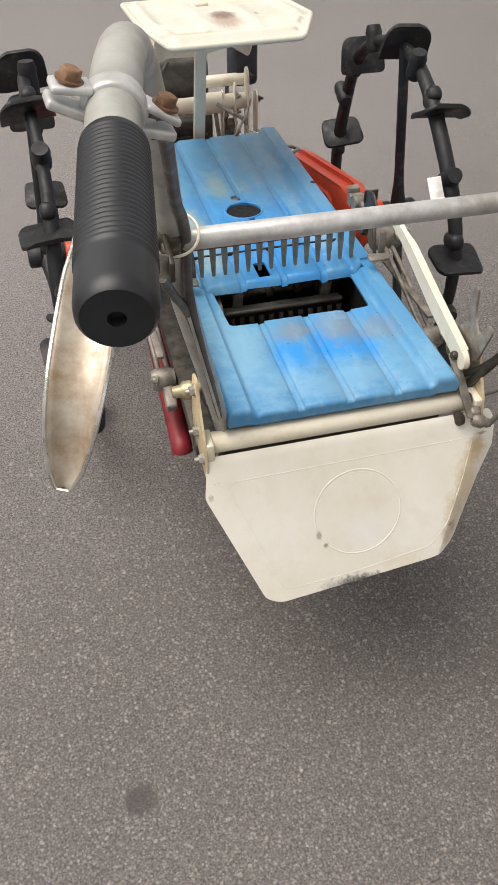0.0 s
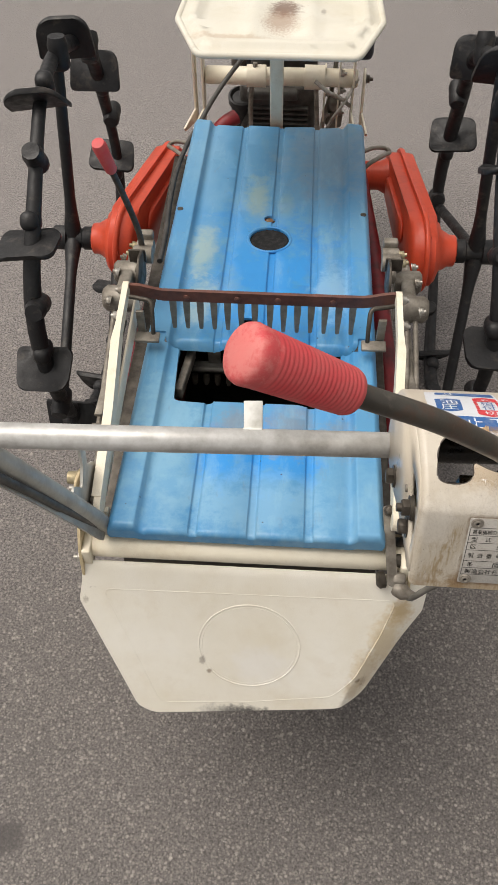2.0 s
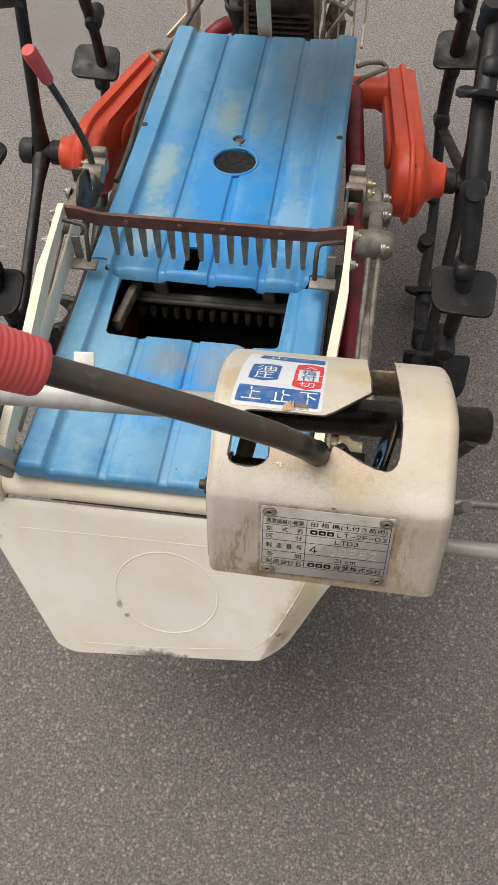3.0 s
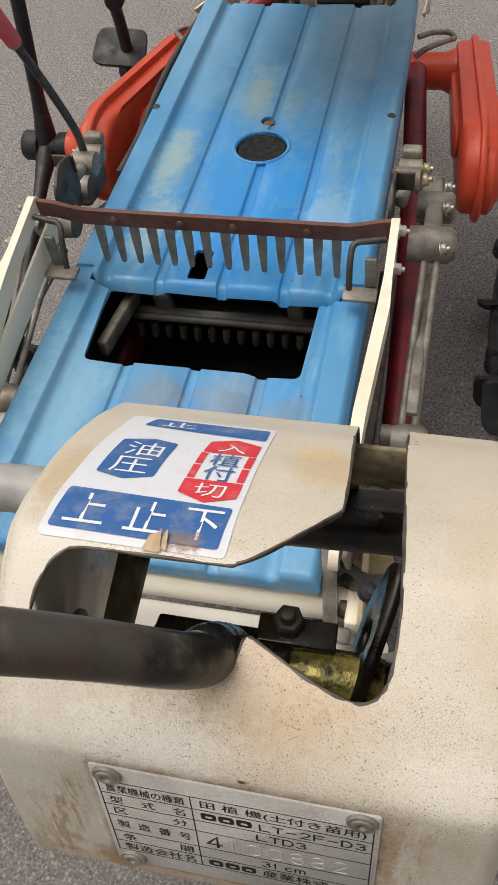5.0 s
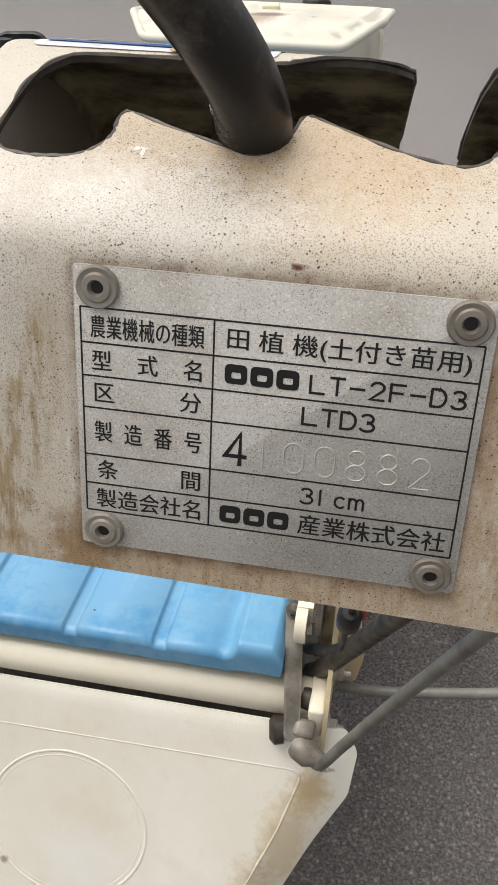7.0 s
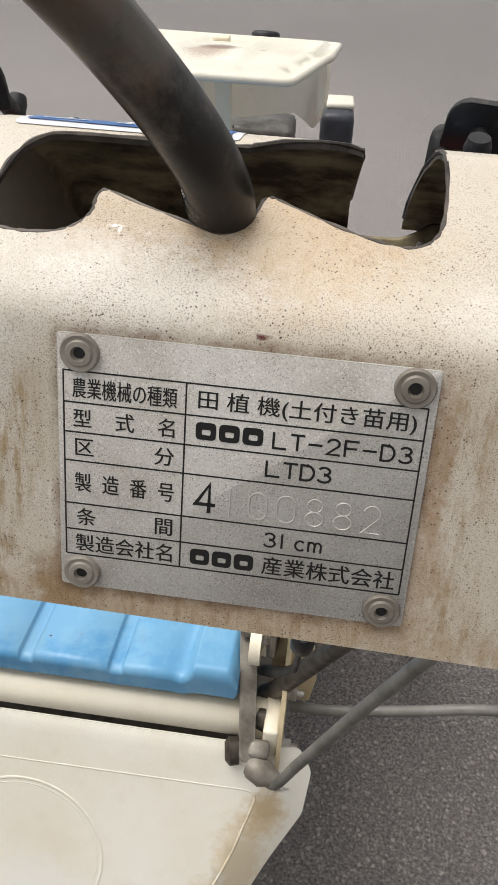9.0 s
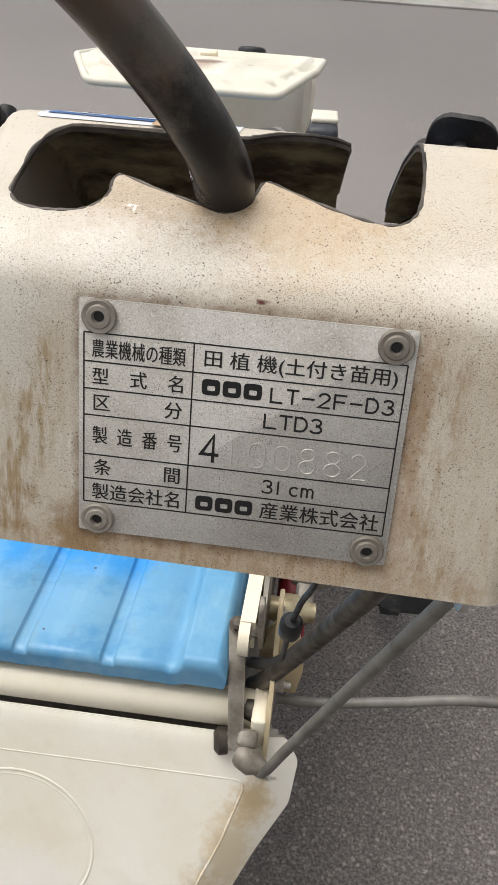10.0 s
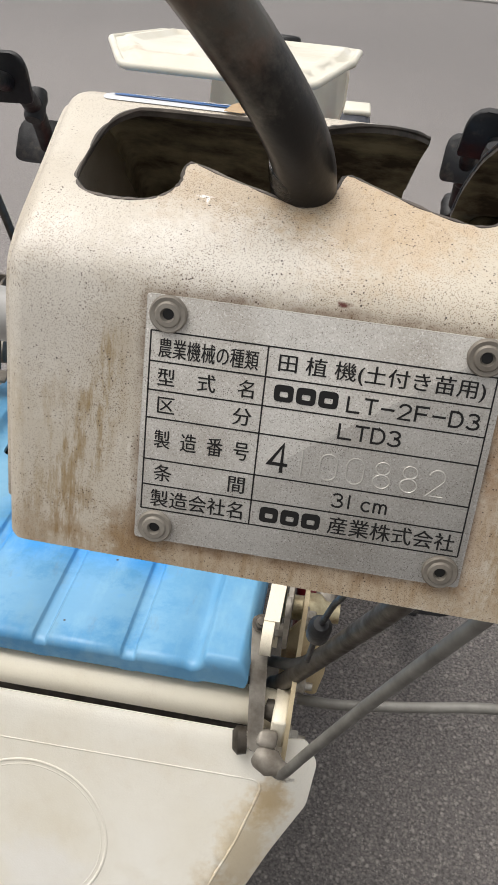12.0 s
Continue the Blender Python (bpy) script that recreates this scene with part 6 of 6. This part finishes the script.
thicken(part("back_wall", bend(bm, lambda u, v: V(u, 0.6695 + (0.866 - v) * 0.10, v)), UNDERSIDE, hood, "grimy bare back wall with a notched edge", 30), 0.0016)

# gear lever with its red ribbed grip
bm = bmesh.new()
tube(bm, [(0.1600, 0.606, 0.858), (0.1625, 0.5945, 0.8939), (0.1612, 0.5845, 0.9150), (0.1465, 0.5765, 0.9385), (0.1255, 0.5675, 0.9620), (0.1030, 0.5585, 0.9850), (0.0700, 0.5515, 1.0070), (0.0500, 0.546, 1.022)], 0.0060, 8, 18, radii=lambda t: 0.0057 - 0.0002 * t)
gl = part("gear_lever", bm, LEVER_STEEL, planter, "bent dark steel gear lever with a red grip")
bm = bmesh.new()
tube(bm, [(0.1619, 0.5975, 0.885), (0.1625, 0.5945, 0.8939), (0.1624, 0.5905, 0.9045), (0.1615, 0.5862, 0.9120)], 0.0062, 10, 26, radii=lambda t: 0.00605 + 0.00006 * math.sin(t * 30) + 0.00004 * math.sin(t * 53 + 1) - 0.0004 * max(0, (t - 0.85) / 0.15))
part("lever_wrap", bm, BITUMEN, gl, "wrinkled glossy black tape wrap")
bm = bmesh.new()
R0, R1 = V(0.0652, 0.5494, 1.0115), V(0.0210, 0.5345, 1.0500)
L = (R1 - R0).length
prof = [(0, 0.0080), (0.0010, 0.0100)]
for k in range(20):
    a = 0.0025 + k * 0.0024
    g = 0.0104 + 0.0016 * k / 20
    prof += [(a, g), (a + 0.0007, g + 0.00022), (a + 0.0015, g + 0.00022), (a + 0.0021, g)]
prof += [(0.0520, 0.0122), (L - 0.004, 0.0126), (L - 0.0015, 0.0118), (L, 0.0098), (L + 0.0004, 0.004)]
lathe(bm, R0, R1 - R0, prof, 32)
part("lever_grip", bm, RED_GRIP_WORN, gl, "ribbed red rubber grip, faded at its end")

# maker's plate
PL_O, PL_V = V(0.1430, 0.5652, 0.8900), V(0, 0.0112, 0.0410).normalized()
PL_N = V(0, -PL_V.z, PL_V.y)


def on_plate(u, v, w=0.0):
    """u to the right and v up in millimetres from the upper left rivet, w proud."""
    return PL_O + V(u / 1000, 0, 0) + PL_V * (v / 1000) + PL_N * (w / 1000)


bm = bmesh.new()
slab(bm, rounded([(-4.0, 3.2), (59.0, 3.2), (59.0, -45.4), (-4.0, -45.4)], 0.6), lambda u, v, w: on_plate(u, v, w), 0.55, 0.00012)
plate = part("maker_plate", bm, PLATE, planter, "small printed aluminium maker's plate held by four rivets")
for u in (0.0, 55.1):
    for v in (0.0, -42.4):
        bm = bmesh.new()
        lathe(bm, on_plate(u, v, 0.5), PL_N, [(0, 0.0034), (0.0005, 0.0034), (0.0009, 0.0031), (0.0008, 0.0024), (0.0012, 0.0021), (0.0013, 0.0013), (0.0004, 0.0010)], 28)
        part("rivet", bm, ALU, plate, "aluminium blind rivet")
        bm = bmesh.new()
        lathe(bm, on_plate(u, v, 0.75), PL_N, [(0, 0.0010), (0.0002, 0.0010)], 14)
        part("rivet_hole", bm, INK, plate)
TABLE = [-3.3, -8.95, -14.45, -19.9, -28.3, -33.6, -38.8]


def ruled(u0, v0, u1, v1, t=0.28):
    bm = bmesh.new()
    a = [(u0, v0), (u1, v0), (u1, v1), (u0, v1)] if u1 - u0 > t and v1 - v0 > t else ([(u0, v0 - t / 2), (u1, v0 - t / 2), (u1, v0 + t / 2), (u0, v0 + t / 2)] if abs(v1 - v0) < 1e-6 else [(u0 - t / 2, v0), (u0 + t / 2, v0), (u0 + t / 2, v1), (u0 - t / 2, v1)])
    slab(bm, a, lambda u, v, w: on_plate(u, v, w + 0.56), 0.03)
    return part("ruled_line", bm, INK, plate, "", 0)


for v in TABLE:
    ruled(-2.95, v, 57.7, v)
for u in (-2.95, 18.1, 57.7):
    ruled(u, TABLE[-1], u, TABLE[0])
ink_at = lambda u, v: on_plate(u, v, 0.62)
WORDS = [
    ("農業機械の種類", 18.0, 3.6, 7.6, -6.3),
    ("田 植 機(土付き苗用)", 36.0, 3.9, 38.2, -6.2),
    ("型    式    名", 17.6, 3.4, 7.5, -11.8),
    ("区          分", 17.4, 3.4, 7.7, -17.2),
    ("製  造  番  号", 17.8, 3.7, 7.7, -24.0),
    ("条          間", 17.4, 3.5, 7.8, -30.9),
    ("製造会社名", 17.8, 3.6, 7.7, -36.3),
    ("産業株式会社", 23.6, 3.7, 44.8, -36.2),
]
for body, w, h, u, v in WORDS:
    lettering(body, w, h, u - 0.03, v, ink_at, INK, plate, heavy=0.07)
across = lambda u0, v, pitch, w, h, n: [(u0 + pitch * k, v, w, h) for k in range(n)]
stroked("LT-2F-D3", across(33.2, -13.2, 3.00, 2.1, 2.75, 8), ink_at, 0.42, INK, plate)
stroked("LTD3", across(32.4, -18.5, 2.95, 2.2, 2.75, 4), ink_at, 0.42, INK, plate)
stroked("4", [(20.5, -26.9, 3.3, 5.4)], ink_at, 0.68, INK, plate)
stroked("31cm", [(33.1, -32.3, 2.0, 2.7), (35.2, -32.3, 2.0, 2.7), (38.6, -32.3, 1.7, 2.7), (40.9, -32.3, 2.2, 2.7)], ink_at, 0.38, INK, plate)
stroked("100882", across(25.0, -27.2, 4.92, 3.1, 5.2, 6), lambda u, v: on_plate(u, v, 0.54), 0, STAMP, plate, "serial_mark", 0.00014)
for v0 in (-11.6, -36.2):
    for k in range(3):
        bm = bmesh.new()
        c = 21.7 + k * 4.0
        fill(bm, [rounded([(c - 1.75, v0 - 1.6), (c + 1.75, v0 - 1.6), (c + 1.75, v0 + 1.6), (c - 1.75, v0 + 1.6)], 0.9), rounded([(c - 0.7, v0 - 0.7), (c + 0.8, v0 - 0.7), (c + 0.8, v0 + 0.3), (c - 0.7, v0 + 0.3)], 0.3)])
        part("mark", bend(bm, ink_at), INK, plate, "", 0)

# gate decal on the hood's tongue
DX0, DX1, DS0, DS1 = 0.1199, 0.1626, s_of(0.6088), s_of(0.6625)


def on_decal(a, b, off=0.0):
    """a across and b away from the driver, both 0..1."""
    return hood_at(DX0 + (DX1 - DX0) * a, DS0 + (DS1 - DS0) * b, off)


def decal_patch(outline, off, material, parent, name="colour_patch", label=""):
    bm = bmesh.new()
    fill(bm, [outline])
    cut(bm, "y", [k / 16 for k in range(1, 16)])
    return part(name, bend(bm, lambda a, b: on_decal(a, b, off)), material, parent, label, 40, (0, 0, 1))


decal = decal_patch(rounded([(0, 0), (1, 0), (1, 1), (0.10, 1)], 0.03), 0.0002, DECAL_WHITE, planter, "gate_decal", "white, blue and red lever-gate sticker, scuffed at its edge")
decal_patch(rounded([(0.04, 0.040), (0.95, 0.030), (0.965, 0.235), (0.07, 0.255)], 0.02), 0.00035, DECAL_BLUE, decal)
decal_patch(rounded([(0.20, 0.875), (0.50, 0.850), (0.97, 0.830), (0.965, 0.965), (0.24, 0.975)], 0.02), 0.00035, DECAL_BLUE, decal)
decal_patch(rounded([(0.14, 0.385), (0.30, 0.350), (0.45, 0.390), (0.47, 0.690), (0.33, 0.720), (0.17, 0.685)], 0.015), 0.00035, DECAL_BLUE, decal)
decal_patch(rounded([(0.62, 0.305), (0.79, 0.250), (0.96, 0.300), (0.963, 0.410), (0.622, 0.410)], 0.01), 0.00035, DECAL_RED, decal)
decal_patch(rounded([(0.635, 0.645), (0.965, 0.645), (0.965, 0.760), (0.80, 0.805), (0.645, 0.760)], 0.01), 0.00035, DECAL_RED, decal)
for a in (0.626, 0.918):
    decal_patch([(a, 0.418), (a + 0.045, 0.418), (a + 0.047, 0.520), (a + 0.002, 0.520)], 0.00035, DECAL_RED, decal)
    decal_patch([(a + 0.003, 0.532), (a + 0.047, 0.532), (a + 0.049, 0.637), (a + 0.005, 0.637)], 0.00035, DECAL_RED, decal)
for body, w, h, a, b, mat in (
    ("上", 0.21, 0.155, 0.21, 0.145, DECAL_INK),
    ("止", 0.21, 0.155, 0.53, 0.138, DECAL_INK),
    ("下", 0.20, 0.155, 0.83, 0.132, DECAL_INK),
    ("油", 0.20, 0.130, 0.32, 0.600, DECAL_INK),
    ("圧", 0.20, 0.120, 0.30, 0.455, DECAL_INK),
    ("入", 0.17, 0.085, 0.805, 0.700, DECAL_INK),
    ("植", 0.18, 0.110, 0.800, 0.580, DECAL_BLUE),
    ("付", 0.18, 0.110, 0.798, 0.465, DECAL_BLUE),
    ("切", 0.18, 0.095, 0.793, 0.335, DECAL_INK),
    ("止", 0.19, 0.070, 0.40, 0.915, DECAL_INK),
):
    lettering(body, w, h, a, b, lambda u, v: on_decal(u, v, 0.0005), mat, decal)
# torn flap of the sticker's edge
bm = bmesh.new()
for k, (a, b, w) in enumerate(((0.60, 0.024, 0.045), (0.66, 0.036, 0.028), (0.63, 0.028, 0.026))):
    q = [on_decal(a - w, b - 0.03, 0.0006), on_decal(a + w, b - 0.035, 0.0006), on_decal(a + w * 0.6, b + 0.035, 0.0014 + 0.0006 * k), on_decal(a - w * 0.4, b + 0.025, 0.0009)]
    bm.faces.new([bm.verts.new(c) for c in q])
part("torn_edge", bm, TORN, decal, "torn brown sticker edge", 0)
